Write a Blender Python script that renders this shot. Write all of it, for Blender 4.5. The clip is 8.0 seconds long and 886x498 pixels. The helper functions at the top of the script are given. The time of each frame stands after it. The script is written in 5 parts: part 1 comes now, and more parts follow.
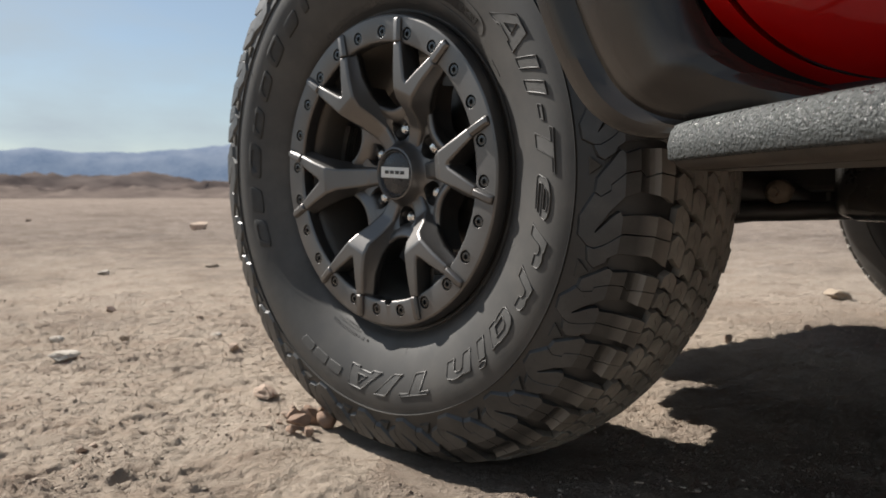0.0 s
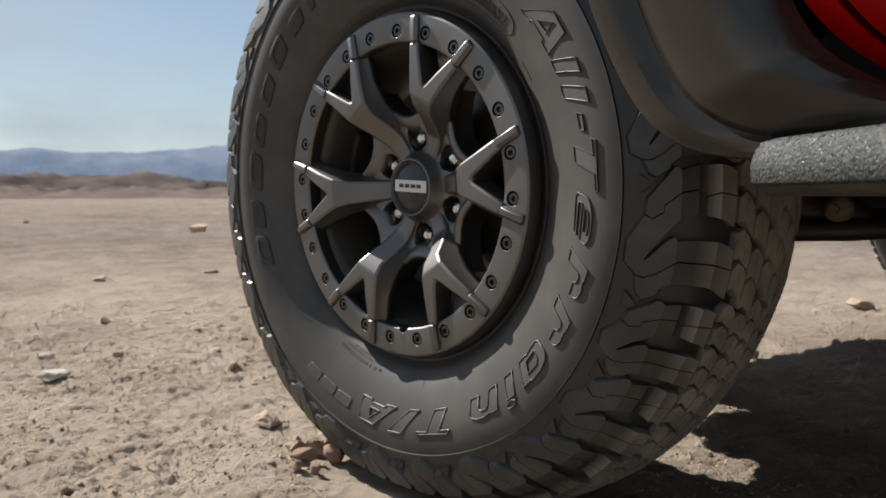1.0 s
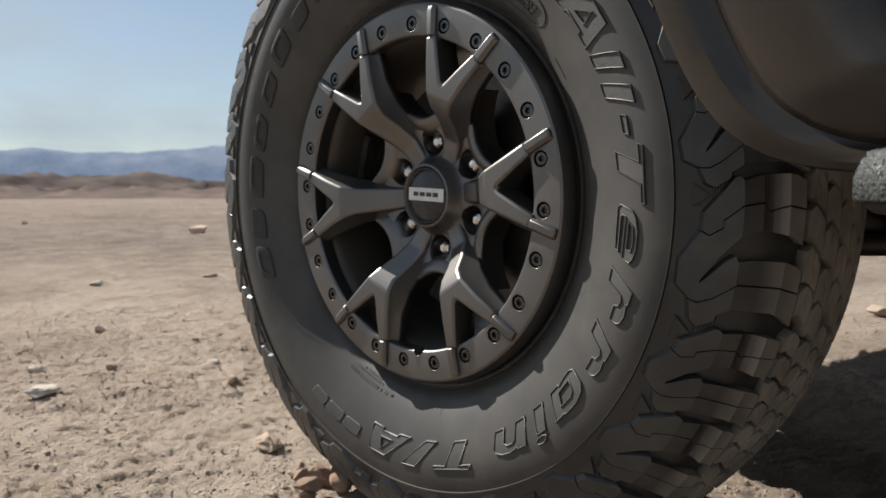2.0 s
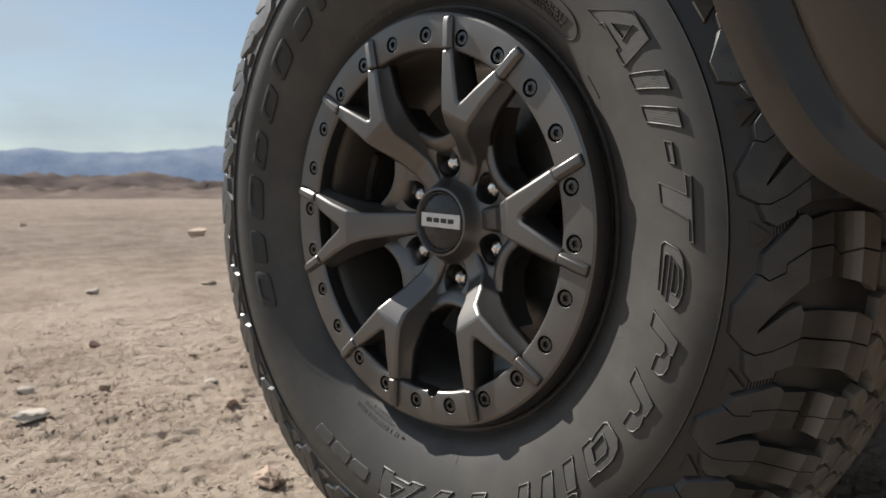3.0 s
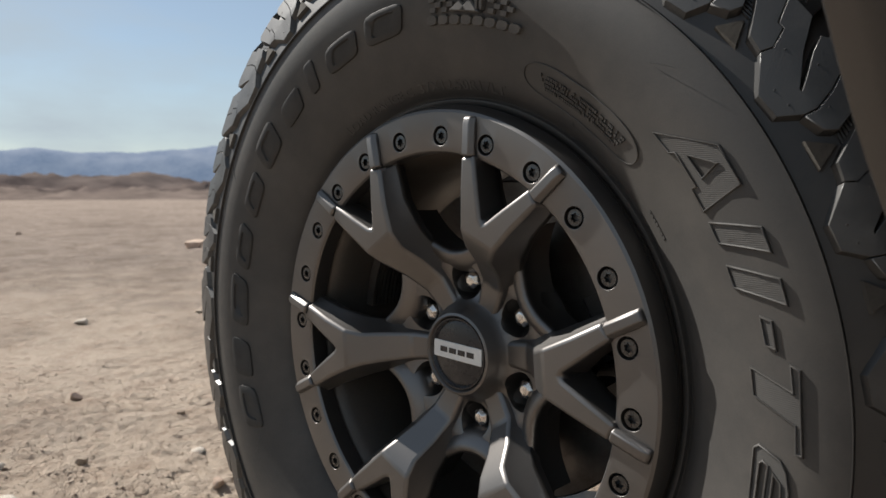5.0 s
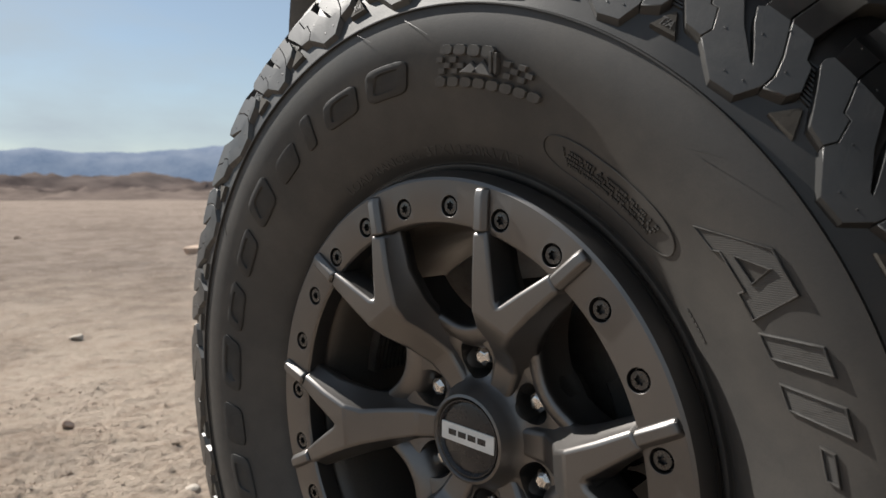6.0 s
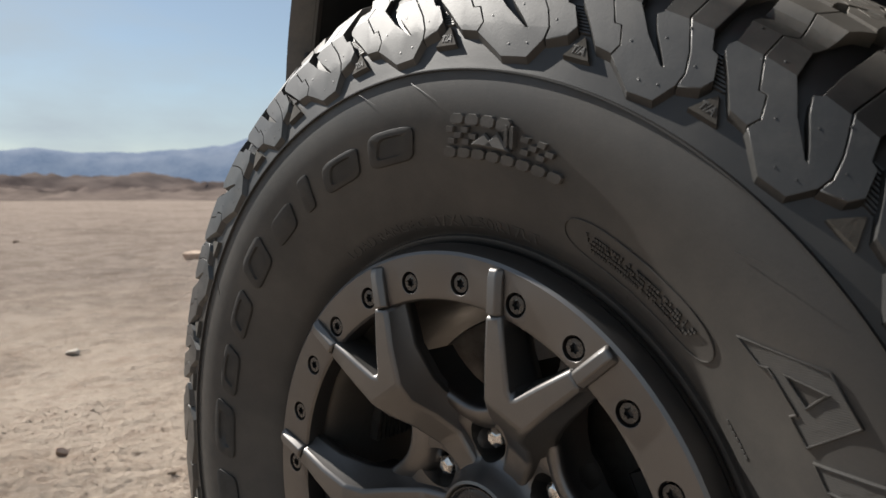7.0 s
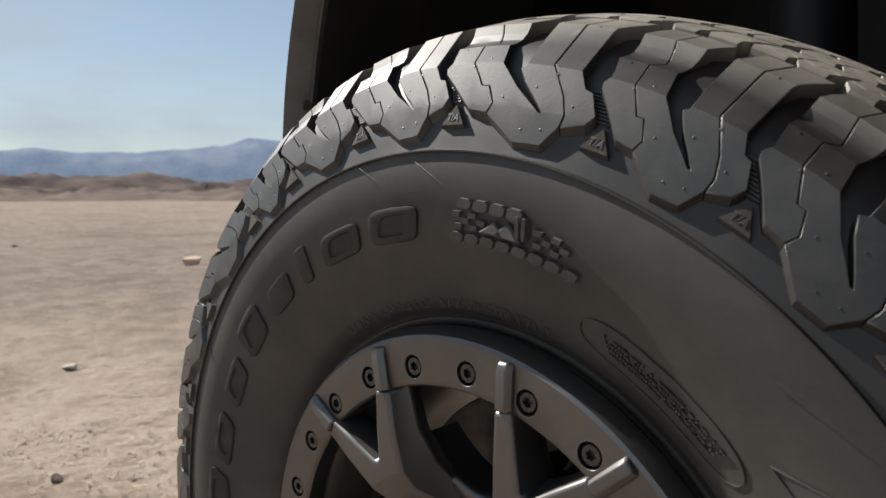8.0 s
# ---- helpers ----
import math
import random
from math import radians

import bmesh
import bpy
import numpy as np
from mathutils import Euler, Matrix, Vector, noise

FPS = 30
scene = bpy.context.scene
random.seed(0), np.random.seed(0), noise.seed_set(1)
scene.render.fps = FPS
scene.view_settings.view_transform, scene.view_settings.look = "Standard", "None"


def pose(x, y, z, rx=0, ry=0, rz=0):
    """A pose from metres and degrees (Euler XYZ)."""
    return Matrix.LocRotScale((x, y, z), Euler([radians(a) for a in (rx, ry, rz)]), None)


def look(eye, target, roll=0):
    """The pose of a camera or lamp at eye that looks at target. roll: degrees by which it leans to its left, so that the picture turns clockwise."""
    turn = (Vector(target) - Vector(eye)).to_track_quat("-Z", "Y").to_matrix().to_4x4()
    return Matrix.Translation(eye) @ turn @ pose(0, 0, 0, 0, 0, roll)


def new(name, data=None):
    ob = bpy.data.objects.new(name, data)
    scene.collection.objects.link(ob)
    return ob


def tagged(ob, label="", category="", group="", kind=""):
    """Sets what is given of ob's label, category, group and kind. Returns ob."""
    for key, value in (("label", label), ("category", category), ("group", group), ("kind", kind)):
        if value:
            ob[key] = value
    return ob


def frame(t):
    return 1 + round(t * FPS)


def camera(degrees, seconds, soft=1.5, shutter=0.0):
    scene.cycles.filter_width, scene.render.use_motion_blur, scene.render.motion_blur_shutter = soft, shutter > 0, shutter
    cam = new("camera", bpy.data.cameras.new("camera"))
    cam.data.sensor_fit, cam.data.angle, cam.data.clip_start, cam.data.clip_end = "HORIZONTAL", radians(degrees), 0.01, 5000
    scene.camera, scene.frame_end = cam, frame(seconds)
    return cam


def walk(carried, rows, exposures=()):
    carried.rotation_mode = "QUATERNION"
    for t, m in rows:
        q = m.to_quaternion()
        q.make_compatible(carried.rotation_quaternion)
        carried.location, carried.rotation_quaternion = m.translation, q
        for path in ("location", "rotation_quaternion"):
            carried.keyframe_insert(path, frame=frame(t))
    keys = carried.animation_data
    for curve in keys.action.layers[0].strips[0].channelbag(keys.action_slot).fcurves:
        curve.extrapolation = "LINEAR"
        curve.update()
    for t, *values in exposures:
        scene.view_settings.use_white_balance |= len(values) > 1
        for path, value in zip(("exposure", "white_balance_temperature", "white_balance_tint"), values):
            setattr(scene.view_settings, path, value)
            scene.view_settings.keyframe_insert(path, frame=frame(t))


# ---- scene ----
cam = camera(60.47, 8.0, soft=1.5)
YAW, PITCH = -46.217, -4.005
ROWS = [
    (0.0, -0.7811, -0.8857, 0.4090),
    (0.5, -0.7518, -0.8363, 0.4245),
    (1.0, -0.7203, -0.7870, 0.4318),
    (1.5, -0.6916, -0.7425, 0.4366),
    (3.0, -0.6197, -0.6305, 0.4751),
    (3.5, -0.5925, -0.5981, 0.5025),
    (4.0, -0.5645, -0.5656, 0.5351),
    (4.5, -0.5383, -0.5341, 0.5675),
    (6.0, -0.4700, -0.4521, 0.6640),
    (6.5, -0.4507, -0.4279, 0.6934),
    (7.0, -0.4349, -0.4082, 0.7232),
    (7.5, -0.4210, -0.3916, 0.7546),
    (8.0, -0.4091, -0.3778, 0.7839),
]
walk(cam, [(t, pose(x, y, z, 90 + PITCH, 0, YAW)) for t, x, y, z in ROWS])
cam.data.dof.use_dof, cam.data.dof.focus_distance, cam.data.dof.aperture_fstop = True, 0.66, 12.0

# ---- light ----
SUN_DIR = Vector((0.185, -1.0, -0.87)).normalized()
sun_data = bpy.data.lights.new("sun", "SUN")
sun_data.energy, sun_data.angle, sun_data.color = 5.0, radians(0.55), (1.0, 0.95, 0.88)
sun = new("sun", sun_data)
sun.matrix_world = look((-4, 7, 6), Vector((-4, 7, 6)) + SUN_DIR)
world = bpy.data.worlds.new("sky")
scene.world = world
world.use_nodes = True
wt = world.node_tree
wt.nodes.clear()
w_out, w_bg, w_sky = [wt.nodes.new(n) for n in ("ShaderNodeOutputWorld", "ShaderNodeBackground", "ShaderNodeTexSky")]
w_sky.sky_type, w_sky.sun_disc = "NISHITA", False
w_sky.sun_elevation = math.asin(-SUN_DIR.z)
w_sky.sun_rotation = math.atan2(-SUN_DIR.x, -SUN_DIR.y)
w_sky.dust_density, w_sky.air_density, w_sky.ozone_density = 0.25, 1.0, 1.5


def w_node(kind, **inputs):
    x = wt.nodes.new(kind)
    for k, v in inputs.items():
        x.inputs[k].default_value = v
    return x


# a thin veil of high cloud over the whole sky
w_co = wt.nodes.new("ShaderNodeTexCoord")
w_map = wt.nodes.new("ShaderNodeMapping")
w_map.inputs["Scale"].default_value = (1.0, 1.0, 3.2)
w_cloud = w_node("ShaderNodeTexNoise", Scale=2.2, Detail=7.0, Roughness=0.55)
w_veil = wt.nodes.new("ShaderNodeMapRange")
for i, v in ((1, 0.42), (2, 0.68), (3, 0.34), (4, 1.0)):
    w_veil.inputs[i].default_value = v
w_dim = wt.nodes.new("ShaderNodeVectorMath")
w_dim.operation = "SCALE"
w_dim.inputs["Scale"].default_value = 0.055
w_mix = wt.nodes.new("ShaderNodeMix")
w_mix.data_type = "RGBA"
wt.links.new(w_co.outputs["Generated"], w_map.inputs[0])
wt.links.new(w_map.outputs[0], w_cloud.inputs["Vector"])
wt.links.new(w_cloud.outputs[0], w_veil.inputs[0])
wt.links.new(w_sky.outputs[0], w_dim.inputs[0])
w_mix.inputs[7].default_value = (0.262, 0.303, 0.336, 1)
wt.links.new(w_veil.outputs[0], w_mix.inputs[0])
wt.links.new(w_dim.outputs[0], w_mix.inputs[6])
wt.links.new(w_mix.outputs[2], w_bg.inputs["Color"])
w_bg.inputs["Strength"].default_value = 1.0
wt.links.new(w_bg.outputs[0], w_out.inputs[0])
scene.view_settings.exposure = 0.84


# ---- materials ----
def material(name, base, rough=0.6, metal=0.0, tone2=None, scale=30.0, fine=300.0, bump=0.1, bump_scale=200.0, bump_dist=0.001,
             rough_var=0.1, coat=0.0, dust=0.0, dust_tone=(0.34, 0.27, 0.2), dust_scale=9.0, specular=0.5):
    """A surface with broad and fine variation, fine relief and, where it lies dusty, a film of dust."""
    m = bpy.data.materials.new(name)
    m.use_nodes = True
    t = m.node_tree
    n, link = t.nodes, t.links.new
    b = n["Principled BSDF"]
    co = n.new("ShaderNodeTexCoord")

    def noise_tex(sc, detail, rgh=0.55):
        x = n.new("ShaderNodeTexNoise")
        x.inputs["Scale"].default_value, x.inputs["Detail"].default_value, x.inputs["Roughness"].default_value = sc, detail, rgh
        link(co.outputs["Object"], x.inputs["Vector"])
        return x

    def mix(fac, a, c):
        x = n.new("ShaderNodeMix")
        x.data_type = "RGBA"
        for sock, v in ((x.inputs[0], fac), (x.inputs[6], a), (x.inputs[7], c)):
            if isinstance(v, (int, float)):
                sock.default_value = v
            elif isinstance(v, tuple):
                sock.default_value = (*v, 1)
            else:
                link(v, sock)
        return x.outputs[2]

    def ramp(src, lo, hi, a=0.0, c=1.0):
        x = n.new("ShaderNodeMapRange")
        for i, v in ((1, lo), (2, hi), (3, a), (4, c)):
            x.inputs[i].default_value = v
        link(src, x.inputs[0])
        return x.outputs[0]

    tone2 = tone2 or tuple(c * 0.75 for c in base)
    broad, grain = noise_tex(scale, 5), noise_tex(fine, 3)
    col = mix(ramp(broad.outputs[0], 0.35, 0.65), base, tone2)
    col = mix(ramp(grain.outputs[0], 0.3, 0.7, 0.0, 0.35), col, tuple(min(1, c * 1.25) for c in base))
    rgh = ramp(broad.outputs[0], 0.3, 0.7, max(0.02, rough - rough_var), min(1, rough + rough_var))
    if dust:
        film = noise_tex(dust_scale, 8, 0.65)
        fac = ramp(film.outputs[0], 0.45, 0.8, 0.0, dust)
        col = mix(fac, col, dust_tone)
    link(col, b.inputs["Base Color"])
    link(rgh, b.inputs["Roughness"])
    b.inputs["Metallic"].default_value = metal
    b.inputs["Specular IOR Level"].default_value = specular
    b.inputs["Coat Weight"].default_value = coat
    b.inputs["Coat Roughness"].default_value = 0.06
    if bump:
        rel = noise_tex(bump_scale, 4)
        bp = n.new("ShaderNodeBump")
        bp.inputs["Strength"].default_value, bp.inputs["Distance"].default_value = bump, bump_dist
        link(rel.outputs[0], bp.inputs["Height"])
        link(bp.outputs[0], b.inputs["Normal"])
    return m


RUBBER = material("sidewall_rubber", (0.041, 0.0388, 0.0365), 0.55, tone2=(0.0315, 0.030, 0.028), scale=14, fine=500, bump=0.15, bump_scale=700, bump_dist=0.0004, dust=0.42, dust_tone=(0.115, 0.104, 0.09), dust_scale=9, specular=0.5)
TREAD = material("tread_rubber", (0.016, 0.016, 0.0158), 0.47, tone2=(0.0125, 0.0125, 0.0122), scale=25, fine=600, bump=0.2, bump_scale=600, bump_dist=0.0004, dust=0.42, dust_tone=(0.125, 0.117, 0.103), dust_scale=16, specular=0.7, rough_var=0.04)
LETTER = material("letter_rubber", (0.050, 0.048, 0.045), 0.6, scale=40, fine=800, bump=0.3, bump_scale=900, bump_dist=0.0004)
MARK = material("mark_rubber", (0.028, 0.027, 0.0255), 0.62, tone2=(0.022, 0.0215, 0.0205), scale=40, fine=800, bump=0.3, bump_scale=900, bump_dist=0.0004)
WHEEL = material("satin_graphite_paint", (0.162, 0.155, 0.150), 0.42, metal=0.95, tone2=(0.136, 0.131, 0.127), scale=7, fine=1500, bump=0.06, bump_scale=1800, bump_dist=0.0002, rough_var=0.04)
BOLT = material("black_bolt_steel", (0.10, 0.10, 0.10), 0.3, metal=0.9, scale=200, fine=900, bump=0.05)
CHROME = material("chrome_nut", (0.78, 0.76, 0.73), 0.24, metal=1.0, tone2=(0.5, 0.48, 0.45), scale=120, fine=900, bump=0.03, rough_var=0.06)
CAP = material("cap_black", (0.018, 0.018, 0.02), 0.28, scale=60, fine=900, bump=0.03)
PLATE = material("badge_white", (0.62, 0.62, 0.6), 0.4, scale=80, fine=900, bump=0.02, tone2=(0.56, 0.56, 0.54))
BARREL = material("rim_barrel_paint", (0.075, 0.068, 0.060), 0.45, metal=0.4, scale=18, fine=500, bump=0.05, dust=0.5, dust_tone=(0.16, 0.12, 0.09))
DISC = material("brake_iron", (0.16, 0.15, 0.14), 0.4, metal=0.8, scale=40, fine=800, tone2=(0.1, 0.085, 0.075), bump=0.1)
# FLARE's plastic again, with the light on the front lip put into its colour
ARCH = material("lit_flare_plastic", (0.075, 0.07, 0.066), 0.5, tone2=(0.06, 0.056, 0.053), scale=10, fine=700, bump=0.1, dust=0.3, dust_scale=12)
FLARE = material("flare_grey_plastic", (0.024, 0.0195, 0.016), 0.22, tone2=(0.020, 0.0165, 0.0135), scale=8, fine=900, bump=0.03, bump_scale=900, rough_var=0.05, dust=0.06, dust_scale=5, specular=0.45)
RED = material("red_car_paint", (0.40, 0.0022, 0.0014), 0.30, tone2=(0.36, 0.002, 0.0013), scale=6, fine=2500, bump=0.0, coat=0.6, rough_var=0.03, specular=0.2)
BLACK = material("black_plastic", (0.012, 0.012, 0.012), 0.6, scale=20, fine=600, bump=0.15, dust=0.12, dust_tone=(0.08, 0.06, 0.045))
CHASSIS = material("chassis_steel", (0.022, 0.020, 0.018), 0.45, metal=0.0, scale=15, fine=500, bump=0.2, dust=0.2, dust_tone=(0.09, 0.07, 0.05))
PIVOT = material("dust_caked_steel", (0.16, 0.125, 0.09), 0.75, tone2=(0.09, 0.07, 0.052), scale=60, fine=500, bump=0.4, dust=0.8, dust_tone=(0.30, 0.23, 0.165), dust_scale=30)
POD = material("smooth_black_steel", (0.016, 0.015, 0.014), 0.3, scale=15, fine=500, bump=0.08, dust=0.25, dust_tone=(0.10, 0.08, 0.055))
PAD = material("pad_rubber", (0.06, 0.055, 0.048), 0.85, scale=40, fine=700, bump=0.2, specular=0.25)
UNDER = material("dusty_underbody", (0.10, 0.08, 0.062), 0.9, tone2=(0.06, 0.05, 0.04), scale=6, fine=200, bump=0.3, dust=0.9, dust_tone=(0.36, 0.29, 0.23))
LIP = material("board_lip", (0.04, 0.032, 0.024), 0.6, tone2=(0.03, 0.024, 0.018), scale=20, fine=500, bump=0.2, dust=0.35, dust_tone=(0.2, 0.15, 0.1))
STONE = material("desert_stone", (0.36, 0.29, 0.22), 0.9, tone2=(0.26, 0.2, 0.15), scale=14, fine=160, bump=0.6, bump_scale=60, bump_dist=0.004)
CLOD = material("earth_clod", (0.48, 0.36, 0.28), 0.95, tone2=(0.39, 0.29, 0.225), scale=20, fine=200, bump=0.7, bump_scale=90, bump_dist=0.004)
WHITE_STONE = material("pale_stone", (0.5, 0.45, 0.38), 0.85, tone2=(0.38, 0.33, 0.28), scale=18, fine=200, bump=0.5, bump_scale=70, bump_dist=0.003)
GRIT = material("pale_grit", (0.40, 0.325, 0.262), 0.95, tone2=(0.33, 0.262, 0.208), scale=9, fine=160, bump=0.5, bump_scale=120, bump_dist=0.003)
HILL = material("hill_earth", (0.125, 0.102, 0.093), 0.95, tone2=(0.052, 0.042, 0.041), scale=0.05, fine=0.4, bump=0.0, specular=0.0)
SWELL = material("plain_swell", (0.165, 0.133, 0.117), 0.95, tone2=(0.080, 0.064, 0.057), scale=0.08, fine=0.6, bump=0.0, specular=0.0)
FOOTHILL = material("foothill_earth", (0.135, 0.108, 0.097), 0.95, tone2=(0.055, 0.043, 0.041), scale=0.05, fine=0.5, bump=0.0, specular=0.0)
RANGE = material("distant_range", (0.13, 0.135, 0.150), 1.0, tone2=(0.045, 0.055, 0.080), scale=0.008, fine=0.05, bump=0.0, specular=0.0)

# the far range is plain backdrop; its blue haze is a glow in the material
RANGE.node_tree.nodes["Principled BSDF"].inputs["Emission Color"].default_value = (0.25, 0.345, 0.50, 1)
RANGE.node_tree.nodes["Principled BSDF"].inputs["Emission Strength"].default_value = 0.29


def coating():
    """Rough sprayed liner with glinting grains."""
    m = material("rough_board_coating", (0.024, 0.029, 0.028), 0.5, tone2=(0.018, 0.021, 0.021), scale=25, fine=220, bump=1.0, bump_scale=380, bump_dist=0.0022, dust=0.12, dust_tone=(0.18, 0.17, 0.155), dust_scale=60)
    t = m.node_tree
    v = t.nodes.new("ShaderNodeTexVoronoi")
    v.inputs["Scale"].default_value = 480
    co = t.nodes.new("ShaderNodeTexCoord")
    t.links.new(co.outputs["Object"], v.inputs["Vector"])
    r = t.nodes.new("ShaderNodeMapRange")
    for i, x in ((1, 0.05), (2, 0.5), (3, 0.14), (4, 0.75)):
        r.inputs[i].default_value = x
    sep = t.nodes.new("ShaderNodeSeparateColor")
    t.links.new(v.outputs["Color"], sep.inputs[0])
    t.links.new(sep.outputs[0], r.inputs[0])
    t.links.new(r.outputs[0], t.nodes["Principled BSDF"].inputs["Roughness"])
    t.nodes["Principled BSDF"].inputs["Specular IOR Level"].default_value = 0.6
    return m


COATING = coating()


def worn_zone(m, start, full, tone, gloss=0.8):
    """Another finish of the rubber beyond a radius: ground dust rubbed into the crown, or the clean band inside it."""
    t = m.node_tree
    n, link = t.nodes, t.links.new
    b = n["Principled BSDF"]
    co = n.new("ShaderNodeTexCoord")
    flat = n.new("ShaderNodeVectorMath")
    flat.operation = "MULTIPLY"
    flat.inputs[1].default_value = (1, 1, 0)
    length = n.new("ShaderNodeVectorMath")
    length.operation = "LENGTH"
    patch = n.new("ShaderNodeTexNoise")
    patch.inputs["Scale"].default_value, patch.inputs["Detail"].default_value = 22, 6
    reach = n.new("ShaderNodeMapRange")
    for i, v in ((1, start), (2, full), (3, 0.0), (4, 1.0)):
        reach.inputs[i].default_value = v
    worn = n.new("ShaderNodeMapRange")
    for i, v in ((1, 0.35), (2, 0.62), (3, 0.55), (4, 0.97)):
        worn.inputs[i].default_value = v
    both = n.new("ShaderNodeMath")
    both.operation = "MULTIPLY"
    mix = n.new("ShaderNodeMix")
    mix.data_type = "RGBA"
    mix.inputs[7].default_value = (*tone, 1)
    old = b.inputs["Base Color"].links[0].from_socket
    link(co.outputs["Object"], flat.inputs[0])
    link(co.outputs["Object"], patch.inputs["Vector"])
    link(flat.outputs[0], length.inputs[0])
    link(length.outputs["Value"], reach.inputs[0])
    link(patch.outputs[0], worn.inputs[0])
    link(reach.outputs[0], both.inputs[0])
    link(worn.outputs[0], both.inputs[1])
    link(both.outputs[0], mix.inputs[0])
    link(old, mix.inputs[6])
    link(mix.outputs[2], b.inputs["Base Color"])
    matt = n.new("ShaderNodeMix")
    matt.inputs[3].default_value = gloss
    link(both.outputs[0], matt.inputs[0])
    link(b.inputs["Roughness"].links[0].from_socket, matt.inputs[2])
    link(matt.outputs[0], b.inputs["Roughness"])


worn_zone(TREAD, 0.446, 0.474, (0.310, 0.283, 0.243), 0.7)
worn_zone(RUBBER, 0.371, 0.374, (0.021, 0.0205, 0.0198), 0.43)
EMBLEM = material("emblem_rubber", (0.088, 0.085, 0.080), 0.62, tone2=(0.07, 0.067, 0.063), scale=60, fine=700, bump=0.2, bump_scale=800, bump_dist=0.0003, specular=0.35)
RUST = material("reddish_clod", (0.44, 0.30, 0.22), 0.95, tone2=(0.35, 0.225, 0.16), scale=30, fine=240, bump=0.8, bump_scale=120, bump_dist=0.004)
BROWN = material("brown_clod", (0.25, 0.175, 0.125), 0.95, tone2=(0.18, 0.12, 0.085), scale=25, fine=220, bump=0.8, bump_scale=110, bump_dist=0.004)


def ribbed():
    """Letter faces moulded with fine ribs."""
    m = material("ribbed_letter_rubber", (0.055, 0.053, 0.050), 0.6, scale=40, fine=800, bump=0.4)
    t = m.node_tree
    w = t.nodes.new("ShaderNodeTexWave")
    w.bands_direction = "Y"
    w.inputs["Scale"].default_value = 230
    co = t.nodes.new("ShaderNodeTexCoord")
    t.links.new(co.outputs["Object"], w.inputs["Vector"])
    bp = [x for x in t.nodes if x.bl_idname == "ShaderNodeBump"][0]
    bp.inputs["Strength"].default_value, bp.inputs["Distance"].default_value = 0.25, 0.0004
    t.links.new(w.outputs["Fac"], bp.inputs["Height"])
    return m


RIBBED = ribbed()


def earth():
    """Dry desert crust: pale crumbs over browner soil, with pits and grit."""
    m = bpy.data.materials.new("desert_earth")
    m.use_nodes = True
    t = m.node_tree
    n, link = t.nodes, t.links.new
    b = n["Principled BSDF"]
    co = n.new("ShaderNodeTexCoord")

    def tex(sc, detail, rgh=0.6):
        x = n.new("ShaderNodeTexNoise")
        x.inputs["Scale"].default_value, x.inputs["Detail"].default_value, x.inputs["Roughness"].default_value = sc, detail, rgh
        link(co.outputs["Object"], x.inputs["Vector"])
        return x.outputs[0]

    def rng(src, lo, hi, a, c):
        x = n.new("ShaderNodeMapRange")
        for i, v in ((1, lo), (2, hi), (3, a), (4, c)):
            x.inputs[i].default_value = v
        link(src, x.inputs[0])
        return x.outputs[0]

    def mix(fac, a, c):
        x = n.new("ShaderNodeMix")
        x.data_type = "RGBA"
        link(fac, x.inputs[0])
        for sock, v in ((x.inputs[6], a), (x.inputs[7], c)):
            if isinstance(v, tuple):
                sock.default_value = (*v, 1)
            else:
                link(v, sock)
        return x.outputs[2]

    col = mix(rng(tex(1.3, 6), 0.35, 0.65, 0, 1), (0.565, 0.475, 0.390), (0.505, 0.420, 0.341))
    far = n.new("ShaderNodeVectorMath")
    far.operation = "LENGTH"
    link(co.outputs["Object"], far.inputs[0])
    col = mix(rng(tex(0.05, 4), 0.4, 0.6, 0, 0.4), col, (0.40, 0.325, 0.265))
    col = mix(rng(tex(0.8, 7, 0.68), 0.50, 0.64, 0, 0.5), col, (0.35, 0.27, 0.21))
    col = mix(rng(tex(5.0, 7, 0.7), 0.50, 0.64, 0, 0.6), col, (0.35, 0.265, 0.205))
    # the colour turns to a darker, greyer mottle with distance from the wheel
    far_tone = mix(rng(tex(3.2, 9, 0.78), 0.43, 0.58, 0, 1), (0.215, 0.180, 0.160), (0.118, 0.094, 0.083))
    col = mix(rng(far.outputs["Value"], 0.9, 7.0, 0, 0.84), col, far_tone)
    col = mix(rng(tex(0.22, 9, 0.75), 0.51, 0.60, 0, 0.55), col, (0.085, 0.066, 0.058))
    col = mix(rng(tex(0.9, 8, 0.7), 0.50, 0.62, 0, 0.45), col, (0.22, 0.185, 0.16))
    col = mix(rng(tex(15, 9, 0.8), 0.53, 0.62, 0, 0.5), col, (0.27, 0.205, 0.160))
    col = mix(rng(tex(38, 6, 0.7), 0.5, 0.75, 0, 0.35), col, (0.34, 0.26, 0.20))
    col = mix(rng(tex(110, 4, 0.7), 0.55, 0.75, 0, 0.7), col, (0.56, 0.48, 0.39))
    link(col, b.inputs["Base Color"])
    b.inputs["Roughness"].default_value = 0.97
    b.inputs["Specular IOR Level"].default_value = 0.0
    add = n.new("ShaderNodeMath")
    add.operation = "MULTIPLY_ADD"
    link(tex(260, 6, 0.75), add.inputs[0])
    add.inputs[1].default_value = 1.0
    link(tex(75, 6, 0.7), add.inputs[2])
    bp = n.new("ShaderNodeBump")
    bp.inputs["Strength"].default_value, bp.inputs["Distance"].default_value = 1.0, 0.0105
    link(add.outputs[0], bp.inputs["Height"])
    link(bp.outputs[0], b.inputs["Normal"])
    return m


EARTH = earth()


